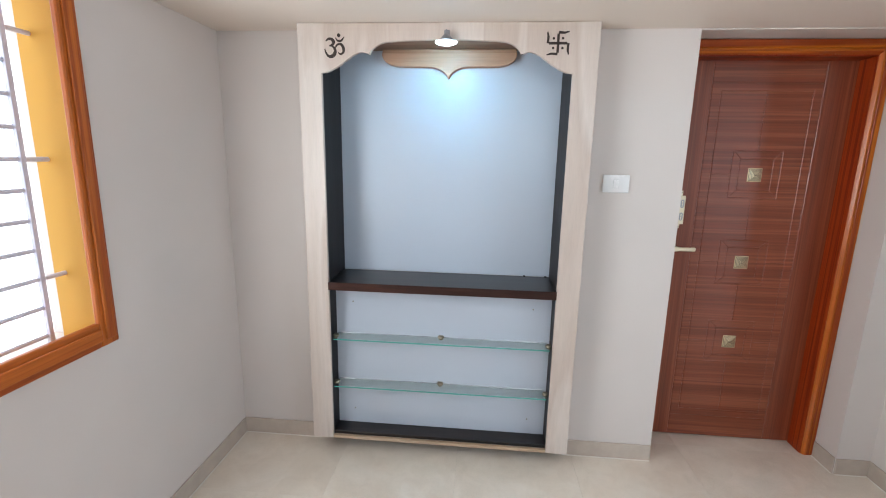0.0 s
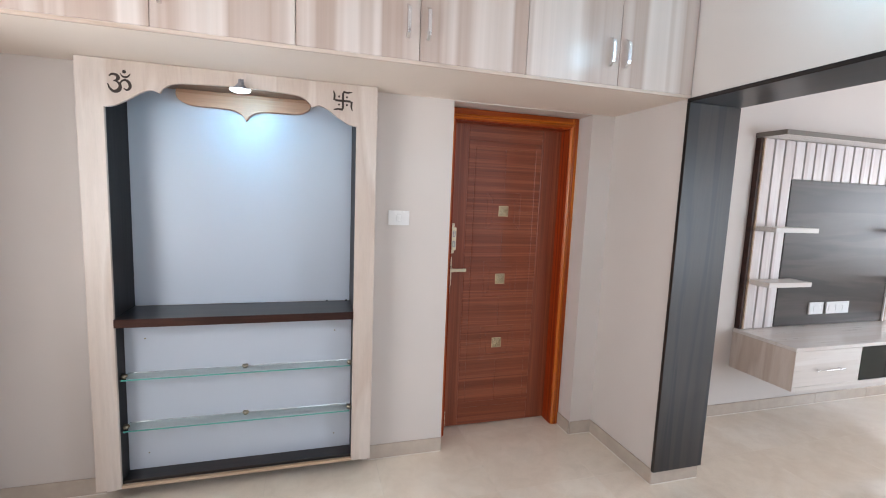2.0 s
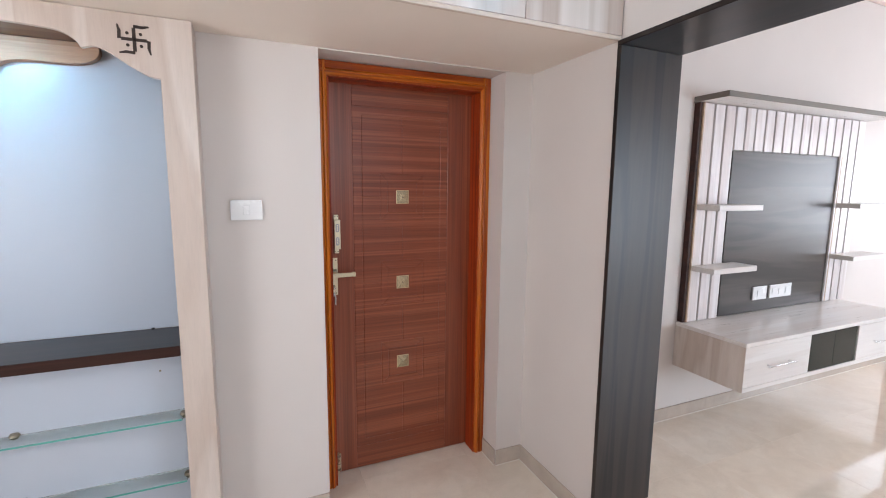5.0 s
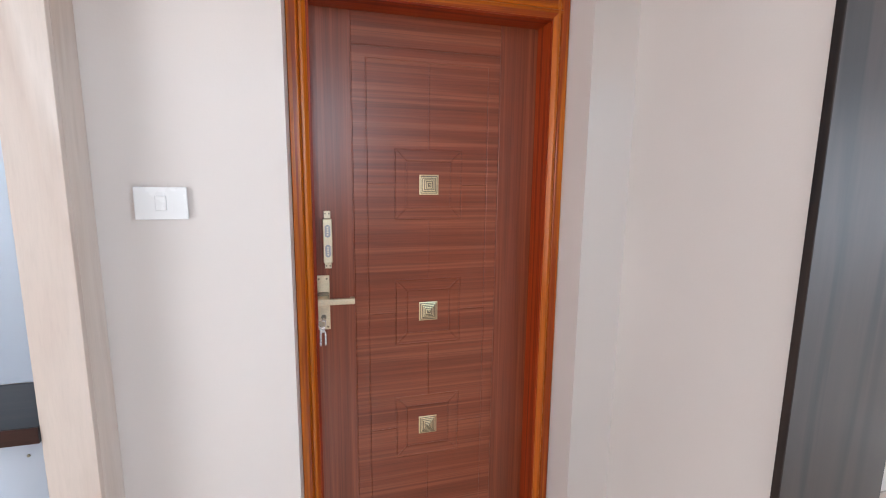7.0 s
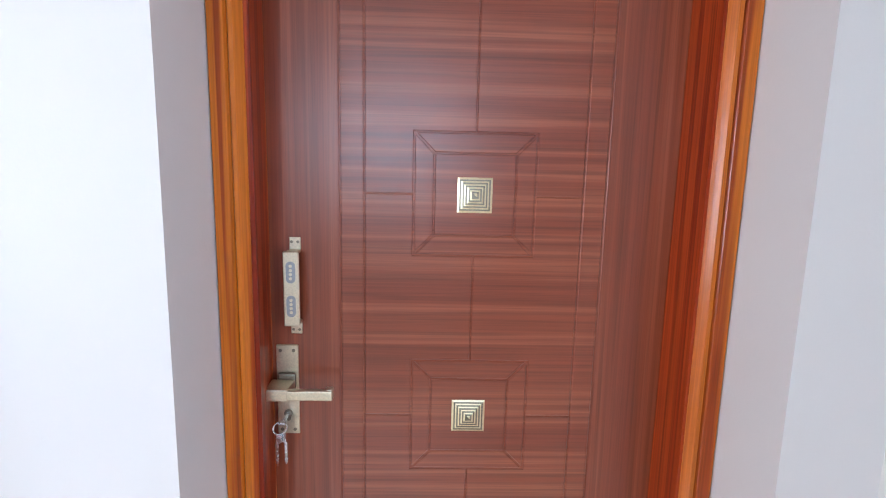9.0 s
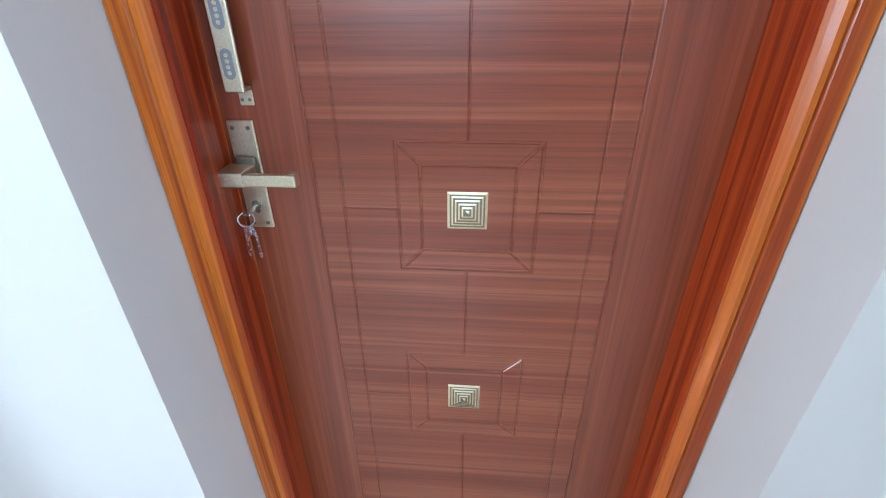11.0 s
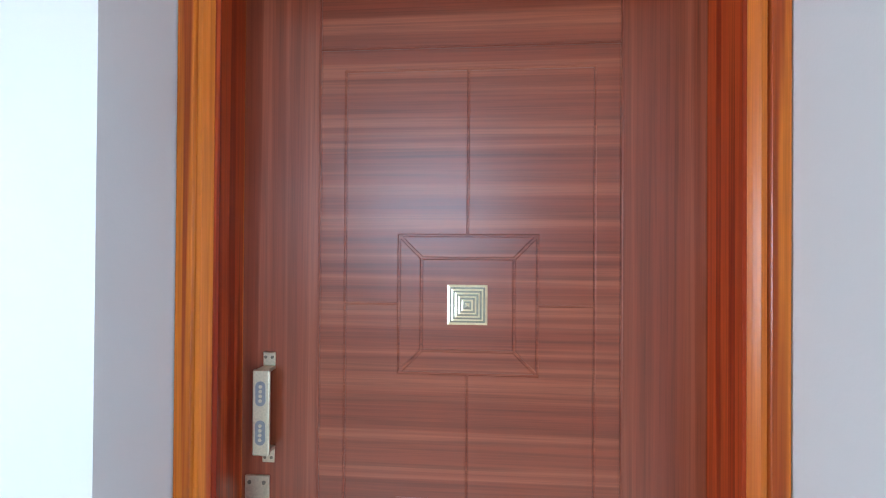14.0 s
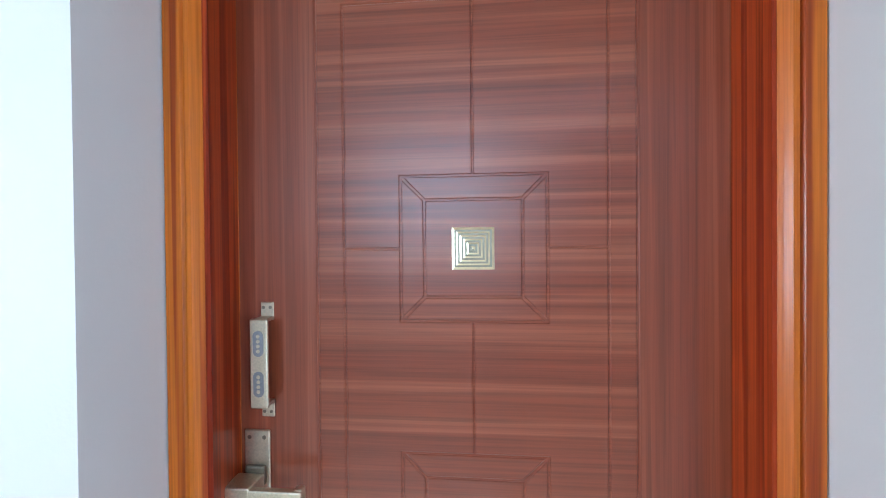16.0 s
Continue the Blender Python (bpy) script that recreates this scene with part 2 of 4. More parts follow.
SHELF_EDGE = plain("green_glass_edge", (0.10, 0.36, 0.30), 0.15, spots=30)
DARK_GLASS = plain("black_tinted_glass", (0.003, 0.008, 0.006), 0.04, spots=4)
DARK_GLASS.node_tree.nodes["Principled BSDF"].inputs["Specular IOR Level"].default_value = 0.25
LED = glow("cool_white_led", (0.72, 0.90, 1.0), 22.0)


# ---------------------------------------------------------------- mesh helpers
def box(bm, x0, x1, y0, y1, z0, z1, bevel=0.0, segments=1):
    """Adds one box, with its edges rounded, to bm."""
    made = bmesh.ops.create_cube(bm, size=1.0, matrix=Matrix.LocRotScale(((x0 + x1) / 2, (y0 + y1) / 2, (z0 + z1) / 2), None, (x1 - x0, y1 - y0, z1 - z0)))
    if bevel:
        edges = list({e for v in made["verts"] for e in v.link_edges})
        bmesh.ops.bevel(bm, geom=edges, offset=bevel, segments=segments, affect="EDGES", profile=0.5)
    return bm


def boxes(*sizes, bevel=0.0, segments=1):
    bm = bmesh.new()
    for s in sizes:
        box(bm, *s, bevel=bevel, segments=segments)
    return bm


def rod(bm, a, b, r, sides=12, r2=None):
    """Adds a round bar from a to b, tapered to r2."""
    a, b = Vector(a), Vector(b)
    turn = (b - a).to_track_quat("Z", "Y").to_matrix().to_4x4()
    bmesh.ops.create_cone(bm, cap_ends=True, segments=sides, radius1=r, radius2=r if r2 is None else r2, depth=(b - a).length, matrix=Matrix.Translation((a + b) / 2) @ turn)
    return bm


def extruded(points, y0, y1, bevel=0.0):
    """A plate: an outline of (x, z) points, from y0 (front) to y1 (back)."""
    bm = bmesh.new()
    face = bm.faces.new([bm.verts.new((x, y0, z)) for x, z in points])
    made = bmesh.ops.extrude_face_region(bm, geom=[face])
    bmesh.ops.translate(bm, vec=(0, y1 - y0, 0), verts=[g for g in made["geom"] if isinstance(g, bmesh.types.BMVert)])
    bmesh.ops.recalc_face_normals(bm, faces=bm.faces)
    if bevel:
        bmesh.ops.bevel(bm, geom=list(bm.edges), offset=bevel, segments=1, affect="EDGES")
    return bm


def stroke(bm, points, width, y0, y1):
    """A flat band of a given width along a line of (x, z) points."""
    pts = [Vector(p) for p in points]
    sides = []
    for i, p in enumerate(pts):
        d = (pts[min(i + 1, len(pts) - 1)] - pts[max(i - 1, 0)]).normalized()
        w = width[i] if isinstance(width, list) else width
        sides.append((p + Vector((-d.y, d.x)) * w / 2, p - Vector((-d.y, d.x)) * w / 2))
    ring = [[bm.verts.new((q.x, y, q.y)) for q in pair for y in (y0, y1)] for pair in sides]
    for a, b in zip(ring, ring[1:]):
        for i, j in ((0, 2), (2, 3), (3, 1), (1, 0)):
            bm.faces.new((a[i], a[j], b[j], b[i]))
    for end in (ring[0], ring[-1]):
        bm.faces.new((end[0], end[1], end[3], end[2]))
    bmesh.ops.recalc_face_normals(bm, faces=bm.faces)
    return bm


def curve_points(knots, steps=8):
    """A smooth line through the knots."""
    out, k = [], [Vector(p) for p in knots]
    k = [2 * k[0] - k[1], *k, 2 * k[-1] - k[-2]]
    for i in range(1, len(k) - 2):
        for s in range(steps):
            t = s / steps
            p0, p1, p2, p3 = k[i - 1:i + 3]
            out.append(0.5 * (2 * p1 + (p2 - p0) * t + (2 * p0 - 5 * p1 + 4 * p2 - p3) * t * t + (3 * p1 - p0 - 3 * p2 + p3) * t ** 3))
    return [tuple(p) for p in out] + [tuple(k[-2])]


def mesh_of(name, bm, material, smooth=False):
    me = bpy.data.meshes.new(name)
    bm.to_mesh(me)
    bm.free()
    for m in material if isinstance(material, list) else [material]:
        me.materials.append(m)
    if smooth:
        me.polygons.foreach_set("use_smooth", [True] * len(me.polygons))
    return me


def thing(name, at, label, category, group="", kind=""):
    """An empty at the base of a thing, to hold its parts."""
    ob = new(name)
    ob.empty_display_size = 0.1
    ob.location = at
    return tagged(ob, label, category, group, kind)


def part(name, bm, material, parent, label="", smooth=False):
    ob = new(name, mesh_of(name, bm, material, smooth))
    ob.parent = parent
    if parent.type == "EMPTY":
        ob.matrix_parent_inverse = Matrix.Translation(-parent.location)
    return tagged(ob, label)


def solid(name, bm, material, label, category, kind="", group="", smooth=False):
    """A thing or a piece of the setting that is one mesh."""
    return tagged(new(name, mesh_of(name, bm, material, smooth)), label, category, group, kind)


# ---------------------------------------------------------------- setting
X0, X1, X2, X3 = -2.2, 1.07, 1.385, 6.20      # west wall, the two faces of the arch wall, east wall
SOUTH, SOUTH_L, CEILING = -4.2, -4.6, 3.02    # south walls of the two rooms, ceiling height
LOFT_Z, LOFT_Y = 2.105, -0.59
DOOR_X0, DOOR_X1, DOOR_Z = 0.004, 0.908, 2.10
FAR_X0, FAR_X1, FAR_Z = 5.00, 5.85, 2.045

solid("wall_north", boxes((X0 - 0.23, -1.72, 0, 0.4, 0, CEILING), (-1.72, -0.48, 0.17, 0.4, 0, CEILING), (-0.48, DOOR_X0, 0, 0.4, 0, CEILING),
                          (-1.72, -0.48, 0, 0.17, LOFT_Z, CEILING), (DOOR_X0, DOOR_X1, 0, 0.4, DOOR_Z, CEILING), (DOOR_X1, FAR_X0, 0, 0.4, 0, CEILING),
                          (FAR_X0, FAR_X1, 0, 0.4, FAR_Z, CEILING), (FAR_X1, X3 + 0.23, 0, 0.4, 0, CEILING)), WALL, "off-white painted wall with recesses for niche and doors", "wall", "structure")
WY0, WY1, WZ0, WZ1 = -2.12, -0.790, 0.895, 2.13   # west window opening
solid("wall_west", boxes((X0 - 0.23, X0, SOUTH - 0.23, WY0, 0, CEILING), (X0 - 0.23, X0, WY1, 0, 0, CEILING), (X0 - 0.23, X0, WY0, WY1, 0, WZ0), (X0 - 0.23, X0, WY0, WY1, WZ1, CEILING)),
      WALL, "off-white painted wall with a window opening", "wall", "structure")
solid("wall_arch", boxes((X1, X2, -0.585, 0, 0, CEILING)), WALL, "off-white painted pier beside the wide opening to the living room", "wall", "structure")
solid("wall_arch_lintel", boxes((X1, X2, -3.4, -0.585, 2.105, CEILING)), WALL, "off-white painted wall above the wide opening to the living room", "wall", "structure")
solid("wall_arch_south", boxes((X1, X2, SOUTH_L, -3.4, 0, CEILING)), WALL, "off-white painted wall on the far side of the wide opening", "wall", "structure")
solid("wall_south", boxes((X0, -1.0, SOUTH - 0.23, SOUTH, 0, CEILING), (0.7, X1, SOUTH - 0.23, SOUTH, 0, CEILING), (-1.0, 0.7, SOUTH - 0.23, SOUTH, 0, 1.4), (-1.0, 0.7, SOUTH - 0.23, SOUTH, 2.7, CEILING)),
      WALL, "off-white painted wall with a window opening", "wall", "structure")
solid("wall_south_living", boxes((X2, 3.65, SOUTH_L - 0.23, SOUTH_L, 0, CEILING), (5.95, X3 + 0.23, SOUTH_L - 0.23, SOUTH_L, 0, CEILING), (3.65, 5.95, SOUTH_L - 0.23, SOUTH_L, 2.3, CEILING), (3.65, 5.95, SOUTH_L - 0.23, SOUTH_L, 0, 0.15)),
      WALL, "off-white painted wall with a wide balcony opening", "wall", "structure")
solid("wall_east", boxes((X3, X3 + 0.23, SOUTH_L, -2.25, 0, CEILING), (X3, X3 + 0.23, -0.36, 0, 0, CEILING), (X3, X3 + 0.23, -2.25, -0.36, 0, 0.88), (X3, X3 + 0.23, -2.25, -0.36, 2.12, CEILING)),
      WALL, "off-white painted wall with a window opening", "wall", "structure")
solid("ceiling", boxes((X0 - 0.23, X3 + 0.23, SOUTH_L - 0.23, 0.4, CEILING, CEILING + 0.15)), CEIL, "white painted flat ceiling", "ceiling", "structure")
solid("loft_slab", boxes((X0, X1, LOFT_Y + 0.006, 0, LOFT_Z, LOFT_Z + 0.06)), CREAM, "cream painted underside of the loft slab", "ceiling", "structure")
trim_bm = boxes((X2, X3, -0.05, 0, CEILING - 0.10, CEILING), (X3 - 0.05, X3, SOUTH_L, -0.05, CEILING - 0.10, CEILING), bevel=0.012, segments=2)
solid("trim_cornice", trim_bm, CORNICE, "pale pink painted cornice under the ceiling", "cornice", "structure")
solid("ground", boxes((-120, 120, -120, 120, -0.5, -0.3)), RENDERED, "pale concrete ground outside the house", "ground", "structure")
# added emissive board: blown-out white outside, also adds light through the west window
solid("backdrop", boxes((-4.8, -4.7, -9, 6, -0.3, 7)), glow("glowing_white_backdrop", (1.0, 1.0, 1.0), 4.5), "glowing white backdrop board outside the window", "backdrop", "structure")
# yellow painted outer reveal of the west window
reveal = boxes((X0 - 0.150, X0 + 0.001, WY1 - 0.042, WY1 - 0.001, WZ0 + 0.0055, WZ1 - 0.0055), (X0 - 0.150, X0 + 0.001, WY0 + 0.001, WY0 + 0.005, WZ0 + 0.0055, WZ1 - 0.0055),
               (X0 - 0.150, X0 + 0.001, WY0 + 0.001, WY1 - 0.001, WZ0 + 0.001, WZ0 + 0.005), (X0 - 0.150, X0 + 0.001, WY0 + 0.001, WY1 - 0.001, WZ1 - 0.005, WZ1 - 0.001))
solid("trim_reveal", reveal, YELLOW, "yellow-orange painted outer reveal round the window", "window reveal", "structure")


# ---------------------------------------------------------------- doors
QX = 0.454
QZ = (1.480, 1.025, 0.581)


def raised(points, base, rise, inset):
    """A leaf piece: its outline drawn in by inset and raised, so that a groove stays between neighbours."""
    bm = bmesh.new()
    face = bm.faces.new([bm.verts.new((x, base, z)) for x, z in points])
    if face.calc_area() and face.normal.y > 0:
        face.normal_flip()
    face.normal_update()
    if face.normal.y > 0:
        face.normal_flip()
    bmesh.ops.inset_region(bm, faces=[face], thickness=inset, depth=0.0, use_even_offset=True, use_boundary=True)
    bmesh.ops.inset_region(bm, faces=[face], thickness=0.0016, depth=rise, use_even_offset=True, use_boundary=True)
    return bm


def rect(x0, x1, z0, z1):
    return [(x0, z0), (x1, z0), (x1, z1), (x0, z1)]


def panelled_door(thing_ob):
    """The leaf: uprights, rails, a grooved field and three framed squares."""
    base, rise = 0.2570, 0.0018
    leaf = part("leaf", boxes((0.045, 0.865, base + 0.0002, base + 0.030, 0.006, 2.055)), DOOR_V, thing_ob)
    xa, xb, za, zb = 0.193, 0.711, 0.127, 1.925
    ia, ib, ja, jb = 0.240, 0.667, 0.167, 1.885

    def piece(name, points, mat, inset=0.0010):
        part(name, raised(points, base, rise, inset), mat, leaf)

    piece("stile", rect(0.046, xa, 0.007, 2.054), DOOR_V)
    piece("stile", rect(xb, 0.864, 0.007, 2.054), DOOR_V)
    piece("rail", rect(xa, xb, zb, 2.054), DOOR_H)
    piece("rail", rect(xa, xb, 0.007, za), DOOR_H)
    ring_bm = bmesh.new()
    outer = [ring_bm.verts.new((x, base, z)) for x, z in rect(xa, xb, za, zb)]
    inner = [ring_bm.verts.new((x, base, z)) for x, z in rect(ia, ib, ja, jb)]
    ring_faces = [ring_bm.faces.new((outer[i], outer[(i + 1) % 4], inner[(i + 1) % 4], inner[i])) for i in range(4)]
    for t_, d_ in ((0.0014, 0.0), (0.0016, rise)):
        for f in ring_faces:
            f.normal_update()
        bmesh.ops.inset_region(ring_bm, faces=ring_faces, thickness=t_, depth=d_, use_even_offset=True, use_boundary=True)
    part("border", ring_bm, DOOR_H, leaf)
    h, k = 0.119, 0.079
    tops = (jb, *QZ, ja)
    for i in range(4):
        up, low = tops[i], tops[i + 1]
        for side in (-1, 1):
            edge = ia if side < 0 else ib
            pts = [(edge, up)]
            pts += [(QX, up)] if i == 0 else [(QX + side * h, up), (QX + side * h, up - h), (QX, up - h)]
            pts += [(QX, low)] if i == 3 else [(QX, low + h), (QX + side * h, low + h), (QX + side * h, low)]
            pts += [(edge, low)]
            piece("field_panel", pts, DOOR_H)
    for z in QZ:
        o, n_ = rect(QX - h, QX + h, z - h, z + h), rect(QX - k, QX + k, z - k, z + k)
        for i in range(4):
            j = (i + 1) % 4
            piece("bevel_panel", [o[i], o[j], n_[j], n_[i]], DOOR_H, 0.0018)
        piece("square_panel", n_, DOOR_H)
    return leaf


def stud(parent, x, z, half=0.035):
    """A stepped pyramid ornament."""
    bm = bmesh.new()
    steps = 6
    turn = Matrix.Rotation(math.pi / 2, 4, "X") @ Matrix.Rotation(math.pi / 4, 4, "Z")
    for i in range(steps):
        s = half * (1 - i / steps)
        y1 = 0.2552 - 0.0016 * i
        bmesh.ops.create_cone(bm, cap_ends=True, segments=4, radius1=s * math.sqrt(2), radius2=(s - half / steps + 0.0009) * math.sqrt(2), depth=0.0022, matrix=Matrix.Translation((x, y1 - 0.0008, z)) @ turn)
    n_gold = len(bm.faces)
    for i in range(1, steps):
        s = half * (1 - i / steps) + 0.0010
        y1 = 0.2552 - 0.0016 * i
        box(bm, x - s, x + s, y1 - 0.0006, y1 + 0.0003, z - s, z + s)
    bm.faces.ensure_lookup_table()
    for f in bm.faces[n_gold:]:
        f.material_index = 1
    return part("ornament", bm, [GOLD, BRASS_DARK], parent, "stepped square gold ornament")


door = thing("door_1", (0.45, 0.26, 0), "closed reddish-brown wooden door with three gold squares", "door", kind="structure")
leaf = panelled_door(door)
for z in QZ:
    stud(leaf, QX, z)


def moulded(bm, x0, x1, side, z0, z1, y0, y1):
    """A jamb with a stepped and rounded face; side: +1 where its inner edge has the larger x."""
    a, b = (x0, x1) if side > 0 else (x1, x0)
    w = b - a
    prof = [(0, y1), (0, y0 + 0.004), (0.04, y0), (0.50, y0), (0.58, y0 + 0.005), (0.66, y0 - 0.002), (0.80, y0 - 0.002), (0.92, y0 + 0.006), (1.0, y0 + 0.012), (0.78, y1)]
    rings = [[bm.verts.new((a + w * u, y, z)) for u, y in prof] for z in (z0, z1)]
    n = len(prof)
    for i in range(n):
        bm.faces.new((rings[0][i], rings[0][(i + 1) % n], rings[1][(i + 1) % n], rings[1][i]))
    bm.faces.new(rings[0]); bm.faces.new(rings[1])
    bmesh.ops.recalc_face_normals(bm, faces=bm.faces)
    return bm


FJ0, FJ1, FT = 0.060, 0.853, 2.032
part("frame_jamb", moulded(bmesh.new(), 0.005, FJ0, 1, 0.0, 2.097, 0.142, 0.40), TEAK_V, door, "varnished orange-brown jamb")
part("frame_jamb", moulded(bmesh.new(), FJ1, 0.907, -1, 0.0, 2.097, 0.142, 0.40), TEAK_V, door, "varnished orange-brown jamb")
head = moulded(bmesh.new(), 2.097, FT, 1, FJ0 - 0.03, FJ1 + 0.03, 0.1425, 0.40)
for v in head.verts:
    v.co = Vector((v.co.z, v.co.y, v.co.x))
bmesh.ops.recalc_face_normals(head, faces=head.faces)
part("frame_head", head, TEAK_H, door, "varnished orange-brown head")
rebate_bm = boxes((FJ0 + 0.0003, FJ0 + 0.009, 0.1545, 0.2535, 0.001, FT - 0.007))
for v in rebate_bm.verts:
    if v.co.y > 0.2:
        v.co.x -= 0.014
part("rebate", rebate_bm, TEAK_RED_V, door, "inner edge of the frame, its shade coloured deep red")
part("rebate", boxes((FJ1 - 0.006, FJ1 - 0.0003, 0.1545, 0.2535, 0.001, FT - 0.007)), TEAK_RED_V, door, "inner edge of the frame, its shade coloured deep red")
part("rebate", boxes((FJ0 + 0.0003, FJ1 - 0.0003, 0.1545, 0.2535, FT - 0.0065, FT - 0.0003)), TEAK_RED_H, door, "inner edge of the frame, its shade coloured deep red")
part("backing", boxes((0.053, 0.862, 0.30, 0.395, 0.0, 2.05)), BLACK, door)

# pull handle
pull = part("pull_handle", boxes((0.091, 0.121, 0.220, 0.2275, 1.222, 1.368), bevel=0.002), BRASS, door, "brushed brass pull handle")
for z, s in ((1.368, 1), (1.222, -1)):
    part("handle_arm", boxes((0.095, 0.117, 0.2275, 0.2545, z - 0.006 if s > 0 else z, z if s > 0 else z + 0.006), (0.095, 0.117, 0.2505, 0.2545, min(z, z + s * 0.024), max(z, z + s * 0.024)), bevel=0.001), BRASS, pull)
    for dx in (-0.006, 0.006):
        part("screw", rod(bmesh.new(), (0.106 + dx, 0.2515, z + s * 0.015), (0.106 + dx, 0.2495, z + s * 0.015), 0.0028, 10), BRASS_DARK, pull)
for z in (1.262, 1.328):
    pts = [(0.106 + 0.009 * math.cos(a), z + (0.012 if math.sin(a) > 0 else -0.012) + 0.009 * math.sin(a)) for a in (i * math.tau / 20 for i in range(20))]
    part("inlay", extruded(pts, 0.2192, 0.2202), INLAY, pull, "grey engraved oval")
    for dz in (-0.012, -0.004, 0.004, 0.012):
        part("engraving", rod(bmesh.new(), (0.106, 0.2196, z + dz), (0.106, 0.2186, z + dz), 0.0032, 8), BRASS, pull)

# lever lock
lock = part("lock_plate", boxes((0.064, 0.108, 0.2495, 0.2548, 0.985, 1.175), bevel=0.0015), BRASS, door, "brushed brass lock plate")
for x in (0.073, 0.099):
    for z in (0.995, 1.163):
        part("screw", rod(bmesh.new(), (x, 0.2502, z), (x, 0.2482, z), 0.0035, 10), BRASS_DARK, lock)
part("rose", boxes((0.068, 0.104, 0.240, 0.2497, 1.085, 1.118), bevel=0.004, segments=2), BRASS_DARK, lock)
lev = boxes((0.058, 0.104, 0.190, 0.2402, 1.083, 1.107), bevel=0.003, segments=2)
box(lev, 0.104 - 0.004, 0.188, 0.190, 0.204, 1.085, 1.105, bevel=0.003, segments=2)
box(lev, 0.172, 0.188, 0.194, 0.212, 1.083, 1.107, bevel=0.004, segments=2)
part("lever", lev, BRASS, lock, "brass lever handle")
part("keyhole", rod(rod(bmesh.new(), (0.086, 0.2502, 1.030), (0.086, 0.2465, 1.030), 0.0085, 16), (0.086, 0.2502, 1.019), (0.086, 0.2470, 1.019), 0.005, 12), BRASS_DARK, lock)

keys = thing("key_ring", (0.080, 0.235, 0.93), "steel keys hanging from the door lock", "keys")
kb = rod(bmesh.new(), (0.086, 0.2465, 1.030), (0.086, 0.222, 1.029), 0.0035, 10)
box(kb, 0.0795, 0.0925, 0.206, 0.2225, 1.0265, 1.0315, bevel=0.001)
part("key_in_lock", kb, STEEL, keys)
ring = bmesh.new()
for i in range(20):
    a, b = i * math.tau / 20, (i + 1) * math.tau / 20
    rod(ring, (0.080 + 0.012 * math.cos(a), 0.214 + 0.006 * math.cos(a), 1.017 + 0.013 * math.sin(a)), (0.080 + 0.012 * math.cos(b), 0.214 + 0.006 * math.cos(b), 1.017 + 0.013 * math.sin(b)), 0.0012, 6)
part("ring", ring, STEEL, keys)
for dx, lean in ((-0.002, -0.004), (0.003, 0.007)):
    k = extruded([(0.080 + dx - 0.006, 1.004), (0.080 + dx + 0.006, 1.004), (0.080 + dx + 0.006, 0.988), (0.080 + dx + 0.0025 + lean, 0.984), (0.080 + dx + 0.0025 + lean, 0.944), (0.080 + dx + lean, 0.938), (0.080 + dx - 0.003 + lean, 0.944), (0.080 + dx - 0.003 + lean, 0.984), (0.080 + dx - 0.006, 0.988)], 0.214 + dx, 0.2165 + dx)
    part("key", k, STEEL, keys)

# tower bolt at the foot of the leaf
bolt = part("tower_bolt", boxes((0.074, 0.104, 0.2475, 0.2548, 0.015, 0.115), bevel=0.001), BRASS, door, "small brass tower bolt")
part("bolt_bar", rod(bmesh.new(), (0.089, 0.243, 0.004), (0.089, 0.243, 0.125), 0.0055, 12), BRASS, bolt)
part("bolt_knob", rod(rod(bmesh.new(), (0.089, 0.243, 0.085), (0.089, 0.222, 0.085), 0.004, 10), (0.089, 0.224, 0.085), (0.089, 0.216, 0.085), 0.007, 12), BRASS, bolt)
for z in (0.03, 0.065, 0.105):
    part("bolt_guide", boxes((0.078, 0.100, 0.2365, 0.2478, z - 0.006, z + 0.006), bevel=0.002), BRASS_DARK, bolt)

# door of the living room, in its own recess
far = thing("door_2", (5.42, 0.25, 0), "reddish-brown wooden door in a varnished frame", "door", kind="structure")
part("leaf", boxes((FAR_X0 + 0.06, FAR_X1 - 0.08, 0.25, 0.285, 0.005, 1.98), bevel=0.002), DOOR_V, far)
for a, b in ((FAR_X0 + 0.003, FAR_X0 + 0.08), (FAR_X1 - 0.10, FAR_X1 - 0.003)):
    part("frame_jamb", boxes((a, b, 0.16, 0.398, 0, FAR_Z - 0.004), bevel=0.006, segments=2), TEAK_RED_V, far, "varnished red-brown jamb")
part("frame_head", boxes((FAR_X0 + 0.08, FAR_X1 - 0.10, 0.161, 0.398, FAR_Z - 0.08, FAR_Z - 0.004), bevel=0.006, segments=2), TEAK_RED_H, far)


# ---------------------------------------------------------------- dark lining of the wide opening
lining = thing("trim_opening", (1.24, -0.6, 0.08), "dark wenge laminate lining of the wide opening", "opening lining", kind="structure")
part("jamb_board", boxes((X1 - 0.012, X2 + 0.006, -0.607, -0.586, 0.082, 2.084), bevel=0.0015), DARK_V, lining)
part("jamb_board", boxes((X1 - 0.012, X2 + 0.006, -3.399, -3.378, 0.082, 2.084), bevel=0.0015), DARK_V, lining)
part("head_board", boxes((X1 - 0.012, X2 + 0.006, -3.399, -0.586, 2.0845, 2.104), bevel=0.0015), DARK_Y, lining)


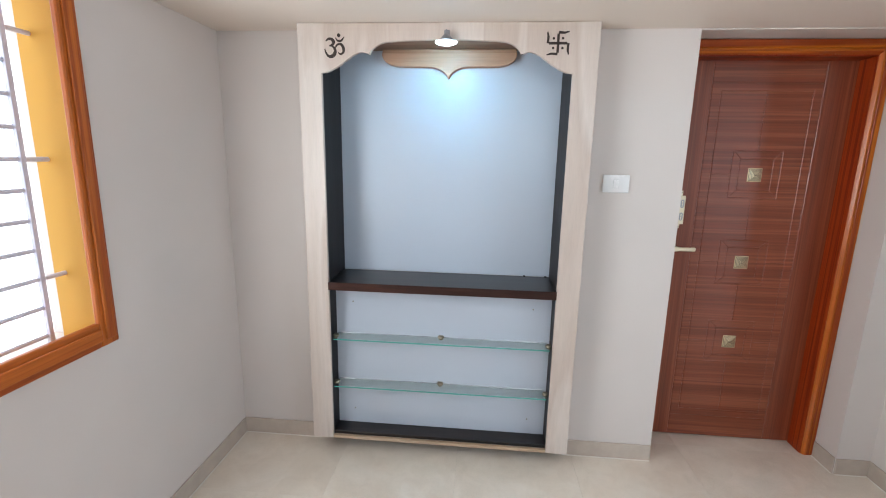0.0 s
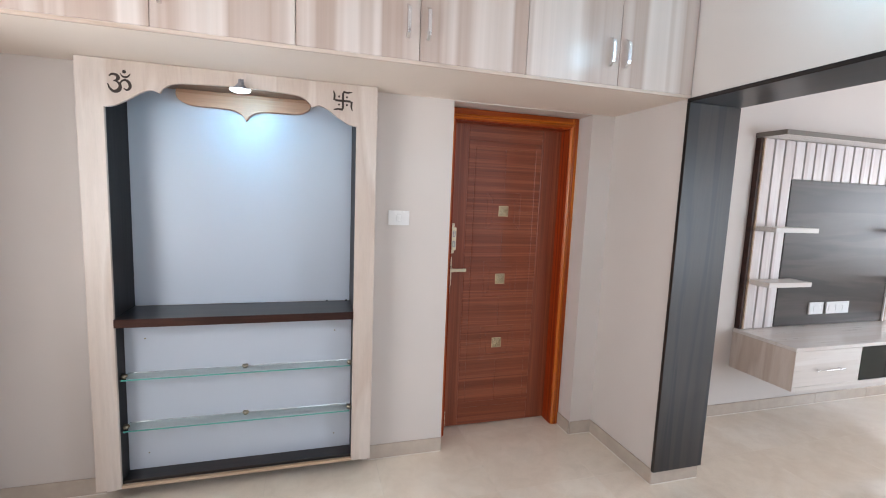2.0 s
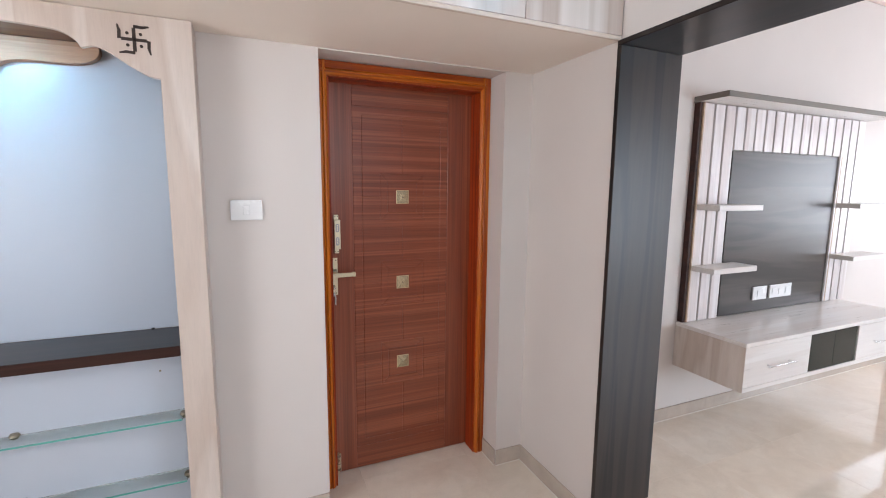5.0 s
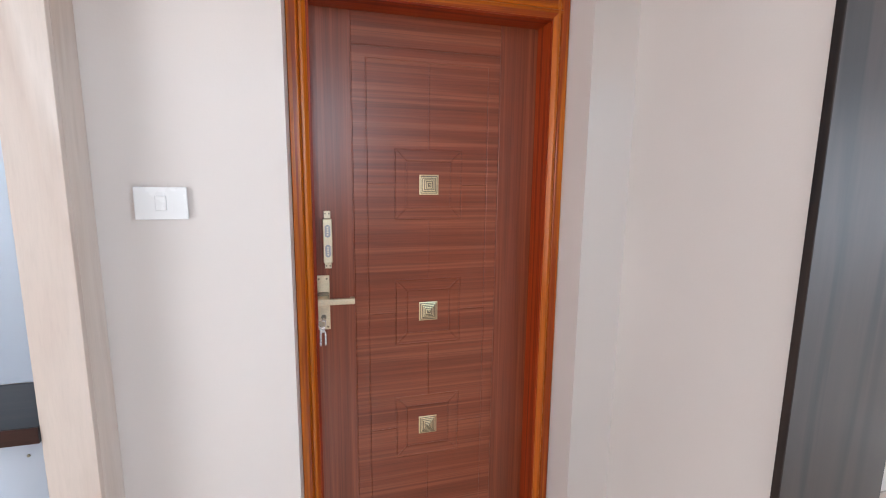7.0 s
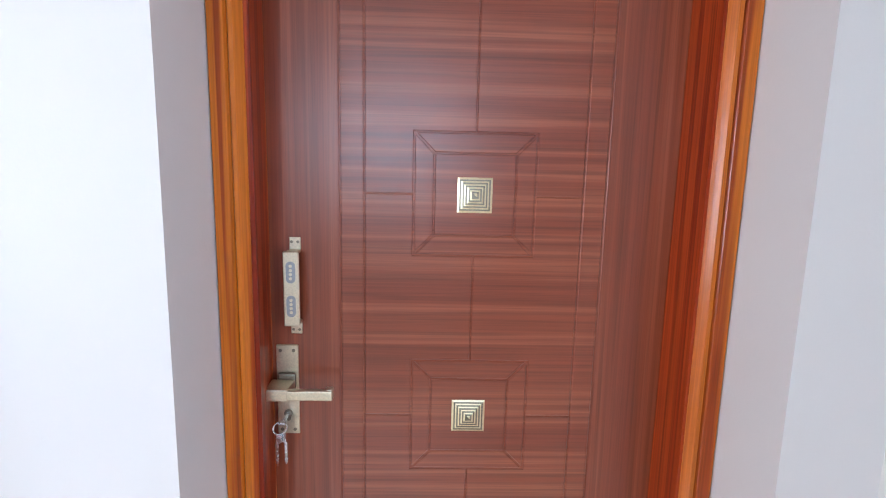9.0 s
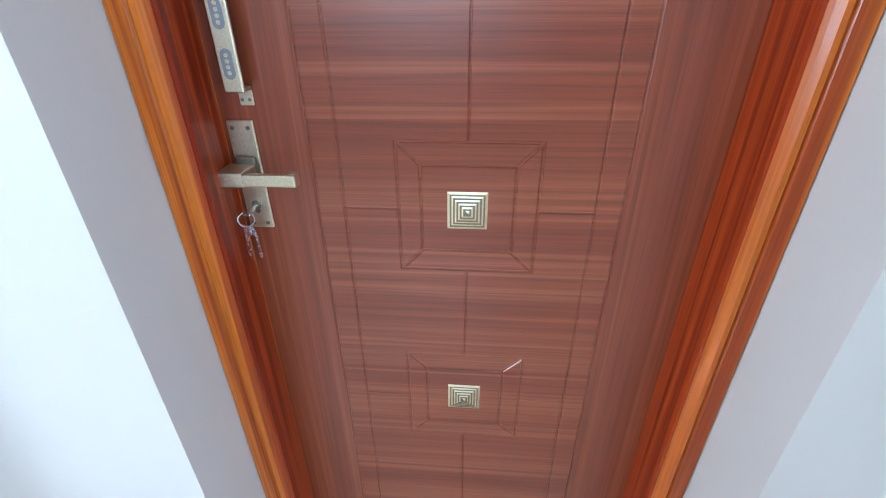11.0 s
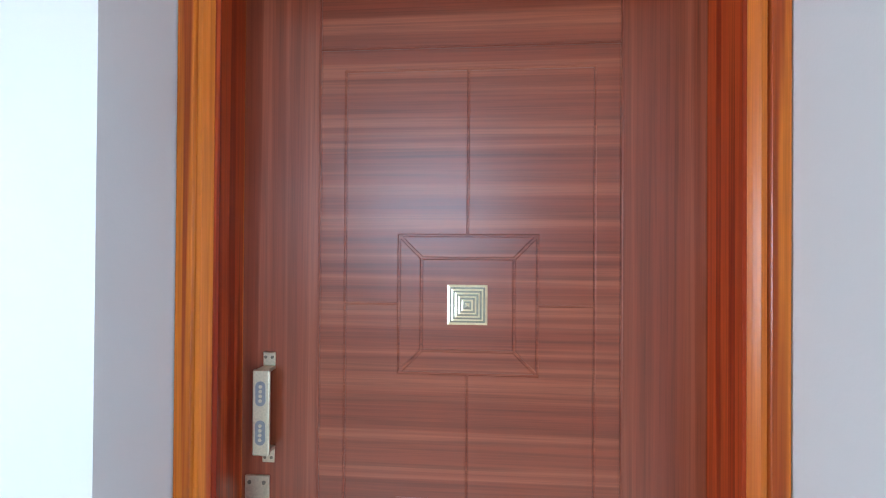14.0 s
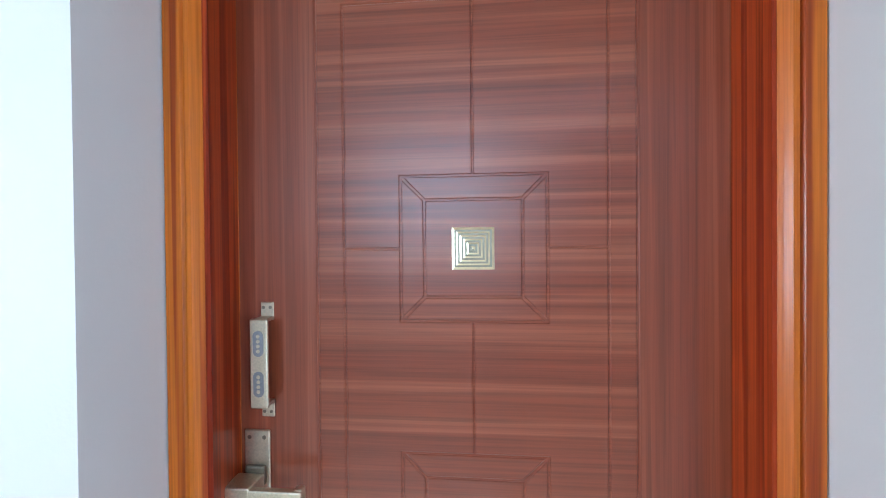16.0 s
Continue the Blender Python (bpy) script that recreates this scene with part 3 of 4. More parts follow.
# ---------------------------------------------------------------- prayer niche unit
NX0, NX1, NF, NB = -1.757, -0.447, -0.120, 0.0     # outer sides and front of the unit
OX0, OX1, OZ0, OZ1 = -1.652, -0.552, 0.094, 1.897  # opening
CX = (OX0 + OX1) / 2
niche = thing("prayer_niche", (CX, -0.06, 0.08), "pale beige laminate prayer niche with carved arched front", "prayer niche")
outline = curve_points([(0.55, 1.897), (0.515, 1.903), (0.458, 1.934), (0.405, 1.970), (0.366, 1.984), (0.330, 1.974)], 5)
outline = outline[:-1] + curve_points([(0.330, 1.974), (0.316, 1.996), (0.276, 2.020), (0.210, 2.028), (0.070, 2.034), (0.0, 2.035)], 5)
arch = [(CX - u, z) for u, z in outline] + [(CX + u, z) for u, z in reversed(outline[:-1])]
front = [(NX0, 0.080), (OX0, 0.080), *arch, (OX1, 0.080), (NX1, 0.080), (NX1, LOFT_Z - 0.002), (NX0, LOFT_Z - 0.002)]
face = part("face_frame", extruded(front, NF, NF + 0.019, 0.0012), BEIGE_V, niche, "pale beige oak laminate face with cut arch")
part("bottom_strip", boxes((OX0 + 0.001, OX1 - 0.001, NF + 0.002, NF + 0.018, 0.080, OZ0)), BEIGE_EDGE, face)
part("outer_side", boxes((NX1 - 0.018, NX1, NF + 0.0192, -0.001, 0.080, LOFT_Z - 0.002)), BEIGE_V, niche)
part("outer_side", boxes((NX0, NX0 + 0.018, NF + 0.0192, -0.001, 0.080, LOFT_Z - 0.002)), BEIGE_V, niche)
part("inner_side", boxes((OX0 - 0.02, OX0 - 0.001, NF + 0.0195, 0.168, 0.080, LOFT_Z - 0.003)), INNER_DARK, niche, "dark laminate inner side")
part("inner_side", boxes((OX1 + 0.001, OX1 + 0.02, NF + 0.0195, 0.168, 0.080, LOFT_Z - 0.003)), INNER_DARK, niche, "dark laminate inner side")
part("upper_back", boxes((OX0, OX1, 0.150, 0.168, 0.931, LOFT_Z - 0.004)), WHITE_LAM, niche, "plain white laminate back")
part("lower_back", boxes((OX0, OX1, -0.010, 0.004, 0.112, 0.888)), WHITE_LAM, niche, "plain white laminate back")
part("bottom_board", boxes((OX0, OX1, NF + 0.0195, 0.010, 0.0945, 0.1115), bevel=0.001), DARK_H, niche, "dark laminate bottom board")
shelf = part("shelf", boxes((OX0, OX1, NF - 0.004, 0.149, 0.890, 0.930), bevel=0.0015), DARK_H, niche, "dark laminate shelf")
part("edge_band", boxes((OX0 + 0.0005, OX1 - 0.0005, NF - 0.0065, NF - 0.0042, 0.890, 0.9295)), DARK_EDGE, shelf, "dark red edge band")
top_bm = extruded([(CX + u, z) for u, z in curve_points([(-0.322, 2.046), (-0.325, 2.015), (-0.305, 1.988), (-0.245, 1.970), (-0.086, 1.966), (-0.026, 1.946), (0.0, 1.912)], 6)[:-1]
                   + curve_points([(0.0, 1.912), (0.026, 1.946), (0.086, 1.966), (0.245, 1.970), (0.305, 1.988), (0.325, 2.015), (0.322, 2.046)], 6)], 0.112, 0.149, 0.001)
part("ceiling_board", boxes((OX0, OX1, NF + 0.0195, 0.149, 2.048, 2.062)), SOFFIT, niche, "brown laminate board under the niche top")
part("pendant_board", top_bm, TAN_BOARD, niche, "cut beige board with a pointed lower edge")
for x in (OX0 + 0.09, OX1 - 0.09):
    for z in (0.195, 0.80):
        part("screw", rod(bmesh.new(), (x, -0.0098, z), (x, -0.0118, z), 0.004, 10), BRASS_DARK, niche)
for x, z, y in ((OX1 - 0.02, 0.9305, 0.14), (OX1 - 0.13, 0.9305, 0.14)):
    part("screw_cap", rod(bmesh.new(), (x, y, z - 0.0004), (x, y, z + 0.005), 0.006, 10), BLACK, niche)

for z in (0.629, 0.370):
    g = thing("glass_shelf", (CX, -0.06, z - 0.006), "clear glass shelf with green edge on metal clips", "glass shelf", "glass shelves of the niche")
    part("pane", boxes((OX0 + 0.012, OX1 - 0.012, -0.106, -0.0135, z - 0.006, z), bevel=0.0006), SHELF_GLASS, g)
    part("polished_edge", boxes((OX0 + 0.012, OX1 - 0.012, -0.1075, -0.1063, z - 0.006, z)), SHELF_EDGE, g, "green polished glass edge")
    for x, y in ((OX0 + 0.010, -0.06), (OX1 - 0.010, -0.06), (CX, -0.018)):
        part("clip", rod(bmesh.new(), (x, y, z + 0.0003), (x, y, z + 0.009), 0.017, 16, 0.013), BRASS_DARK, g, "small dark metal clip")
        part("clip_foot", rod(bmesh.new(), (x, y, z - 0.014), (x, y, z - 0.0063), 0.010, 14, 0.014), BRASS_DARK, g)

# carved signs on the face
om = thing("carved_om_sign", (-1.586, NF, 2.009), "dark carved Om sign on the niche face", "carved sign")
ox, oz, s = -1.586, 2.009, 0.0475


def om_line(knots, widths):
    pts = curve_points([(ox + s * a, oz + s * b) for a, b in knots], 6)
    n = len(pts) - 1
    w = [s * (widths[0] + (widths[1] - widths[0]) * min(1.0, 2.2 * min(i, n - i) / n)) for i in range(n + 1)]
    return stroke(bmesh.new(), pts, w, NF - 0.0022, NF + 0.001)


part("stroke", om_line([(-0.85, 0.42), (-0.60, 0.62), (-0.25, 0.55), (-0.12, 0.28), (-0.32, 0.06), (-0.52, 0.02)], (0.10, 0.30)), CARVED, om)
part("stroke", om_line([(-0.52, 0.04), (-0.20, -0.05), (0.02, -0.38), (-0.12, -0.78), (-0.50, -0.92), (-0.82, -0.68), (-0.98, -0.25)], (0.08, 0.32)), CARVED, om)
part("stroke", om_line([(0.0, -0.20), (0.22, 0.10), (0.55, 0.15), (0.78, -0.12), (0.80, -0.48), (0.55, -0.72), (0.30, -0.58)], (0.10, 0.26)), CARVED, om)
part("stroke", om_line([(0.05, 0.72), (0.28, 0.46), (0.60, 0.46), (0.88, 0.78)], (0.06, 0.20)), CARVED, om)
part("dot", extruded([(ox + s * (0.38 + 0.16 * math.cos(a)), oz + s * (0.92 + 0.16 * math.sin(a))) for a in (i * math.tau / 14 for i in range(14))], NF - 0.0022, NF + 0.001), CARVED, om)

sw = thing("carved_swastika_sign", (-0.621, NF, 2.018), "dark carved Hindu swastika with four dots on the niche face", "carved sign")
sx, sz, s = -0.621, 2.018, 0.046
for knots in ([(-0.82, 0), (0.82, 0)], [(0, -0.82), (0, 0.82)]):
    part("bar", stroke(bmesh.new(), [(sx + s * a, sz + s * b) for a, b in knots], s * 0.22, NF - 0.0022, NF + 0.001), CARVED, sw)
for k in range(4):
    c, d = math.cos(k * math.pi / 2), math.sin(k * math.pi / 2)
    rot = lambda a, b: (sx + s * (a * c + b * d), sz + s * (-a * d + b * c))
    part("arm", stroke(bmesh.new(), [rot(*p) for p in ((-0.93, 0.11), (-0.93, -0.0), (-0.90, 0.55), (-1.0, 0.98))][1:], [s * 0.22, s * 0.2, s * 0.10], NF - 0.0022, NF + 0.001), CARVED, sw)
    part("dot", extruded([rot(0.42 + 0.11 * math.cos(a), 0.42 + 0.11 * math.sin(a)) for a in (i * math.tau / 12 for i in range(12))], NF - 0.0022, NF + 0.001), CARVED, sw)

# small LED lamp at the crown of the arch
LX, LZ = -1.092, 2.018
lamp = thing("niche_lamp", (LX, -0.14, 2.06), "small lit LED lamp clipped to the niche arch", "lamp")
part("bracket", boxes((LX - 0.012, LX + 0.012, NF - 0.004, NF - 0.0004, 2.030, 2.072), bevel=0.001), SOCKET_CAP, lamp)
part("cap", rod(rod(bmesh.new(), (LX, -0.146, 2.024), (LX, -0.146, 2.048), 0.034, 24, 0.010), (LX, -0.146, 2.048), (LX, -0.146, 2.068), 0.008, 12, 0.003), SOCKET_CAP, lamp, "grey conical lamp cap")
part("housing", boxes((LX - 0.044, LX + 0.044, -0.169, -0.1245, 2.019, 2.025), bevel=0.002), PLASTIC, lamp)
disc = bmesh.new()
bmesh.ops.create_uvsphere(disc, u_segments=28, v_segments=12, radius=1.0, matrix=Matrix.LocRotScale((LX, -0.147, 2.0185), None, (0.047, 0.024, 0.016)))
bmesh.ops.delete(disc, geom=[v for v in disc.verts if v.co.z > 2.0188], context="VERTS")
part("diffuser", disc, LED, lamp, "glowing cool white diffuser", True)
glowing = bpy.data.lights.new("niche_lamp_light", "AREA")
glowing.shape, glowing.size, glowing.size_y, glowing.energy, glowing.color = "ELLIPSE", 0.10, 0.05, 2.0, (0.32, 0.76, 1.0)
holder = new("niche_lamp_light", glowing)
holder.matrix_world = look((LX, -0.135, 1.994), (LX, 0.10, 1.70))

# LED lamp on the wall above the wide opening
WLY, WLZ = -1.45, 2.64
wall_lamp = thing("wall_lamp", (X1, WLY, WLZ), "small lit LED lamp on the wall above the opening", "lamp")
part("backplate", rod(bmesh.new(), (X1 - 0.0005, WLY, WLZ), (X1 - 0.022, WLY, WLZ), 0.045, 28, 0.040), PLASTIC, wall_lamp, "white round backplate", True)
part("holder", rod(bmesh.new(), (X1 - 0.022, WLY, WLZ), (X1 - 0.075, WLY, WLZ - 0.030), 0.020, 20, 0.024), PLASTIC, wall_lamp, "white lamp holder", True)
bulb = bmesh.new()
bmesh.ops.create_uvsphere(bulb, u_segments=24, v_segments=14, radius=0.030, matrix=Matrix.Translation((X1 - 0.098, WLY, WLZ - 0.043)))
part("bulb", bulb, LED, wall_lamp, "glowing cool white bulb", True)
wall_glow = bpy.data.lights.new("wall_lamp_light", "POINT")
wall_glow.energy, wall_glow.shadow_soft_size, wall_glow.color = 9.0, 0.06, (0.50, 0.82, 1.0)
new("wall_lamp_light", wall_glow).location = (X1 - 0.13, WLY, WLZ - 0.125)


# ---------------------------------------------------------------- switches
def switch_plate(x0, x1, z0, z1, y, seams, label):
    """A wall plate with a raised cover and rockers; seams: the rockers' left and right edges, as shares of its width."""
    ob = thing("switch_plate", ((x0 + x1) / 2, y, z0), label, "switch plate")
    part("base", boxes((x0 + 0.002, x1 - 0.002, y - 0.006, y - 0.0005, z0 + 0.002, z1 - 0.002), bevel=0.001), PLASTIC, ob)
    cover = part("cover", boxes((x0, x1, y - 0.012, y - 0.0058, z0, z1), bevel=0.0025, segments=2), PLASTIC, ob)
    for a, b in seams:
        xa, xb, h = x0 + (x1 - x0) * a, x0 + (x1 - x0) * b, (z1 - z0) * 0.22
        zc = (z0 + z1) / 2
        part("rocker_gap", boxes((xa - 0.001, xb + 0.001, y - 0.0127, y - 0.0119, zc - h - 0.001, zc + h + 0.001)), SEAM, cover)
        part("rocker", boxes((xa, xb, y - 0.0150, y - 0.0125, zc - h, zc + h), bevel=0.0008), PLASTIC, cover)
    return ob


switch_plate(-0.359, -0.239, 1.391, 1.473, 0.0, [(0.40, 0.60)], "white plastic light switch plate on the pillar")
switch_plate(4.64, 4.85, 1.40, 1.465, 0.0, [(0.15, 0.35), (0.42, 0.62), (0.68, 0.88)], "white plastic switch plate on the living room wall")


# ---------------------------------------------------------------- loft cabinets
def handle_bm(x, y, z0, z1):
    """A flat bowed pull along z at the door face y."""
    bm = bmesh.new()
    prof = [(0.0, z0), (0.022, z0 + 0.016), (0.027, z0 + 0.030), (0.027, z1 - 0.030), (0.022, z1 - 0.016), (0.0, z1)]
    w, t = 0.009, 0.006
    rings = [[bm.verts.new((x + a, y - d - b, z)) for a, b in ((-w, 0), (w, 0), (w * 0.7, t), (-w * 0.7, t))] for d, z in prof]
    for a, b in zip(rings, rings[1:]):
        for k in range(4):
            bm.faces.new((a[k], a[(k + 1) % 4], b[(k + 1) % 4], b[k]))
    bm.faces.new(rings[0]); bm.faces.new(rings[-1])
    bmesh.ops.recalc_face_normals(bm, faces=bm.faces)
    return bm


LZ0, LZ1, LF = LOFT_Z + 0.012, 2.80, -0.600
seams = [(X0 + 0.002, -1.815, None), (-1.815, -1.325, 1), (-1.325, -0.834, -1), (-0.834, -0.344, 1), (-0.344, 0.144, -1), (0.144, 0.625, 1), (0.625, X1 - 0.004, -1)]
units = [(seams[0],), seams[1:3], seams[3:5], seams[5:7]]
for unit in units:
    ux0, ux1 = unit[0][0], unit[-1][1]
    cab = thing("loft_cabinet", ((ux0 + ux1) / 2, -0.3, LOFT_Z + 0.06), "overhead loft cabinet with striped ash laminate doors", "cabinet", "loft cabinets")
    part("body", boxes((ux0 + 0.001, ux1 - 0.001, LF + 0.0195, -0.002, LOFT_Z + 0.0605, LZ1)), ASH_V, cab)
    for a, b, hand in unit:
        d = part("door", boxes((a + 0.0012, b - 0.0012, LF, LF + 0.018, LZ0, LZ1), bevel=0.0012), LOFT, cab)
        if hand:
            hx = b - 0.052 if hand > 0 else a + 0.034
            part("handle", handle_bm(hx, LF, 2.200, 2.332), CHROME, d, "curved chrome handle")
solid("trim_loft", boxes((X0 + 0.002, X1 - 0.004, LF + 0.002, LOFT_Y + 0.0055, LOFT_Z - 0.003, LOFT_Z + 0.0115), bevel=0.001), BEIGE_H, "thin beige edging under the loft doors", "trim", "structure")
solid("wall_loft", boxes((X0, X1, -0.59, -0.40, LZ1 + 0.002, CEILING)), WALL, "off-white painted wall above the loft cabinets", "wall", "structure")


# ---------------------------------------------------------------- west window
win = thing("window_1", (X0, (WY0 + WY1) / 2, WZ0), "open wooden window frame with a grey iron grille", "window", kind="structure")
for y0, y1, z0, z1, grain in ((WY1 - 0.074, WY1 - 0.004, WZ0 - 0.012, WZ1 + 0.012, TEAK_Y), (WY0 - 0.006, WY0 + 0.098, WZ0 - 0.012, WZ1 + 0.012, TEAK_Y),
                              (WY0 + 0.0985, WY1 - 0.0745, WZ0 - 0.012, WZ0 + 0.075, TEAK_YL), (WY0 + 0.0985, WY1 - 0.0745, WZ1 - 0.075, WZ1 + 0.012, TEAK_YL)):
    part("frame_member", boxes((X0 + 0.0015, X0 + 0.022, y0, y1, z0, z1), bevel=0.005, segments=2), grain, win, "varnished orange-brown frame")
for y0, y1, z0, z1, grain in ((WY1 - 0.058, WY1 - 0.018, WZ0 + 0.010, WZ1 - 0.010, TEAK_Y), (WY0 + 0.0985, WY1 - 0.0745, WZ0 + 0.010, WZ0 + 0.054, TEAK_YL), (WY0 + 0.0985, WY1 - 0.0745, WZ1 - 0.054, WZ1 - 0.010, TEAK_YL)):
    part("frame_bead", boxes((X0 + 0.0215, X0 + 0.030, y0, y1, z0, z1), bevel=0.004, segments=2), grain, win)
GX = X0 - 0.11
for i in range(12):
    z = 1.131 + 0.094 * (i - 2)
    lug = i % 4 == 2
    part("grille_bar", rod(bmesh.new(), (GX, WY0 + (0.006 if lug else 0.07), z), (GX, WY1 - (0.041 if lug else 0.128), z), 0.0075, 8), IRON, win)
for y in (WY1 - 0.128, (WY0 + WY1) / 2, WY0 + 0.075):
    part("grille_upright", boxes((GX - 0.003, GX + 0.011, y - 0.008, y + 0.008, WZ0 + 0.006, WZ1 - 0.006), bevel=0.001), IRON, win)


# plain frames of the openings behind the walk
def plain_window(name, axis, at, a0, a1, z0, z1, label, mullions):
    ob = thing(name, (at, (a0 + a1) / 2, z0) if axis == "x" else ((a0 + a1) / 2, at, z0), label, "window", kind="structure")
    bars = [(a0, a0 + 0.06, z0, z1), (a1 - 0.06, a1, z0, z1), (a0 + 0.06, a1 - 0.06, z0, z0 + 0.06), (a0 + 0.06, a1 - 0.06, z1 - 0.06, z1)]
    bars += [(m - 0.025, m + 0.025, z0 + 0.06, z1 - 0.06) for m in mullions]
    for b0, b1, c0, c1 in bars:
        s = (at - 0.04, at + 0.04, b0, b1, c0, c1) if axis == "x" else (b0, b1, at - 0.04, at + 0.04, c0, c1)
        part("frame_member", boxes(s, bevel=0.004), TEAK_Y, ob)
    return ob


plain_window("window_2", "x", X3 + 0.08, -2.25, -0.36, 0.88, 2.12, "varnished wooden window frame in the living room", [-0.99, -1.62])
plain_window("window_3", "y", SOUTH - 0.08, -1.0, 0.7, 1.4, 2.7, "varnished wooden window frame", [-0.43, 0.13])
plain_window("window_4", "y", SOUTH_L - 0.08, 3.65, 5.95, 0.15, 2.3, "varnished wooden balcony window frame", [4.42, 5.18])


# ---------------------------------------------------------------- television wall of the living room
TX0, TX1 = 2.275, 4.085
tv = thing("tv_wall_panel", (3.1, -0.03, 0.69), "television wall panel with white slats and dark centre", "wall panel")
part("back_board", boxes((TX0, TX1, -0.018, -0.001, 0.68, 2.06)), GREY, tv, "grey board behind the slats")
part("side_board", boxes((TX0 - 0.024, TX0 - 0.001, -0.040, -0.001, 0.68, 2.06), bevel=0.001), DARK_EDGE, tv, "dark edge board")
part("gilt_edge", boxes((TX0 - 0.0005, TX0 + 0.012, -0.049, -0.0185, 0.68, 2.06), bevel=0.001), BEIGE_EDGE, tv)
PX0, PX1, PZ1 = 2.597, 3.800, 1.785
n_slats = 18
pitch = (TX1 - TX0 - 0.014) / n_slats
for i in range(n_slats):
    a = TX0 + 0.014 + i * pitch
    inside = a + pitch > PX0 + 0.04 and a < PX1 - 0.04
    part("slat", boxes((a, a + pitch - 0.017, -0.045, -0.0185, PZ1 + 0.003 if inside else 0.68, 2.058), bevel=0.0015), ASH_V, tv)
part("dark_panel", boxes((PX0, PX1, -0.034, -0.0183, 0.68, PZ1), bevel=0.001), PANEL, tv, "dark grey-brown wenge laminate centre panel")
part("panel_edge", boxes((PX1 + 0.0005, PX1 + 0.010, -0.047, -0.0183, 0.68, PZ1)), BEIGE_EDGE, tv, "tan edge strip")
canopy = part("canopy", boxes((TX0 - 0.028, TX1 + 0.005, -0.22, -0.001, 2.062, 2.095), bevel=0.0015), ASH, tv, "thin projecting top board")
part("edge_band", boxes((TX0 - 0.028, TX1 + 0.005, -0.2225, -0.2203, 2.0625, 2.0945)), CANOPY_EDGE, canopy, "brown edge band")
part("edge_band", boxes((TX0 - 0.0305, TX0 - 0.0283, -0.22, -0.001, 2.0625, 2.0945)), CANOPY_EDGE, canopy, "brown edge band")
for a, b, z in ((2.284, 2.690, 1.424), (2.284, 2.690, 1.036), (3.795, 4.25, 1.424), (3.795, 4.25, 1.036)):
    part("shelf", boxes((a, b, -0.20, -0.0455, z - 0.017, z + 0.017), bevel=0.0015), ASH, tv, "short floating shelf")
switch_plate(2.930, 3.080, 0.765, 0.860, -0.034, [(0.3, 0.7)], "white plastic socket plate on the dark panel")
switch_plate(3.115, 3.365, 0.765, 0.860, -0.034, [(0.1, 0.28), (0.4, 0.58), (0.7, 0.88)], "white plastic socket plate with three modules")

TF, CX0, CX1, CZ0, CZ1 = -0.46, 2.245, 4.0, 0.385, 0.677
unit = thing("tv_cabinet", (3.1, -0.2, CZ0), "floating white ash cabinet with two drawers", "cabinet")
part("carcass", boxes((CX0, CX0 + 0.018, TF + 0.02, -0.002, CZ0, 0.652), (CX1 - 0.018, CX1, TF + 0.02, -0.002, CZ0, 0.652), (CX0 + 0.018, CX1 - 0.018, TF + 0.02, -0.002, CZ0, CZ0 + 0.018), (CX0 + 0.018, CX1 - 0.018, -0.02, -0.002, CZ0 + 0.018, 0.652),
                      (2.858, 2.874, TF + 0.02, -0.02, CZ0 + 0.018, 0.652), (3.385, 3.401, TF + 0.02, -0.02, CZ0 + 0.018, 0.652)), ASH, unit)
part("end_panel", boxes((CX0 - 0.0035, CX0 - 0.0005, TF, -0.002, CZ0 - 0.001, 0.652)), BEIGE_V, unit, "pale beige oak end panel")
part("top", boxes((CX0 - 0.004, CX1 + 0.004, TF - 0.002, -0.002, 0.653, CZ1), bevel=0.0015), ASH, unit, "white ash top board")
part("bottom_rail", boxes((CX0, CX1, TF, TF + 0.0195, CZ0 - 0.002, 0.4085), bevel=0.001), ASH, unit)
for a, b in ((CX0 + 0.001, 2.863), (3.396, CX1 - 0.001)):
    dr = part("drawer", boxes((a, b, TF, TF + 0.0195, 0.4105, 0.650), bevel=0.0015), ASH, unit)
    c = (a + b) / 2
    h = rod(bmesh.new(), (c - 0.13, TF - 0.026, 0.52), (c + 0.13, TF - 0.026, 0.52), 0.0042, 10)
    for dx in (-0.10, 0.10):
        rod(h, (c + dx, TF, 0.52), (c + dx, TF - 0.026, 0.52), 0.005, 10)
    part("handle", h, CHROME, dr, "chrome bar handle", True)
for a, b in ((2.876, 3.130), (3.133, 3.383)):
    part("glass_door", boxes((a, b, TF + 0.004, TF + 0.010, 0.4105, 0.650), bevel=0.0008), DARK_GLASS, unit, "black tinted glass door")

# ---------------------------------------------------------------- skirting
skirts = [("x", X0, NX0 - 0.001, 0.0), ("x", NX1 + 0.001, DOOR_X0, 0.0), ("x", DOOR_X1, X1, 0.0), ("x", X2, FAR_X0, 0.0), ("x", FAR_X1, X3, 0.0)]
skirting = thing("baseboard", (0, 0, 0), "beige tile skirting along the walls", "skirting", kind="structure")

T = 0.009


def caulk(x0, x1, y0, y1):
    part("caulk_line", boxes((x0, x1, y0, y1, 0.0003, 0.004)), CAULK, skirting, "thin pale caulk line")


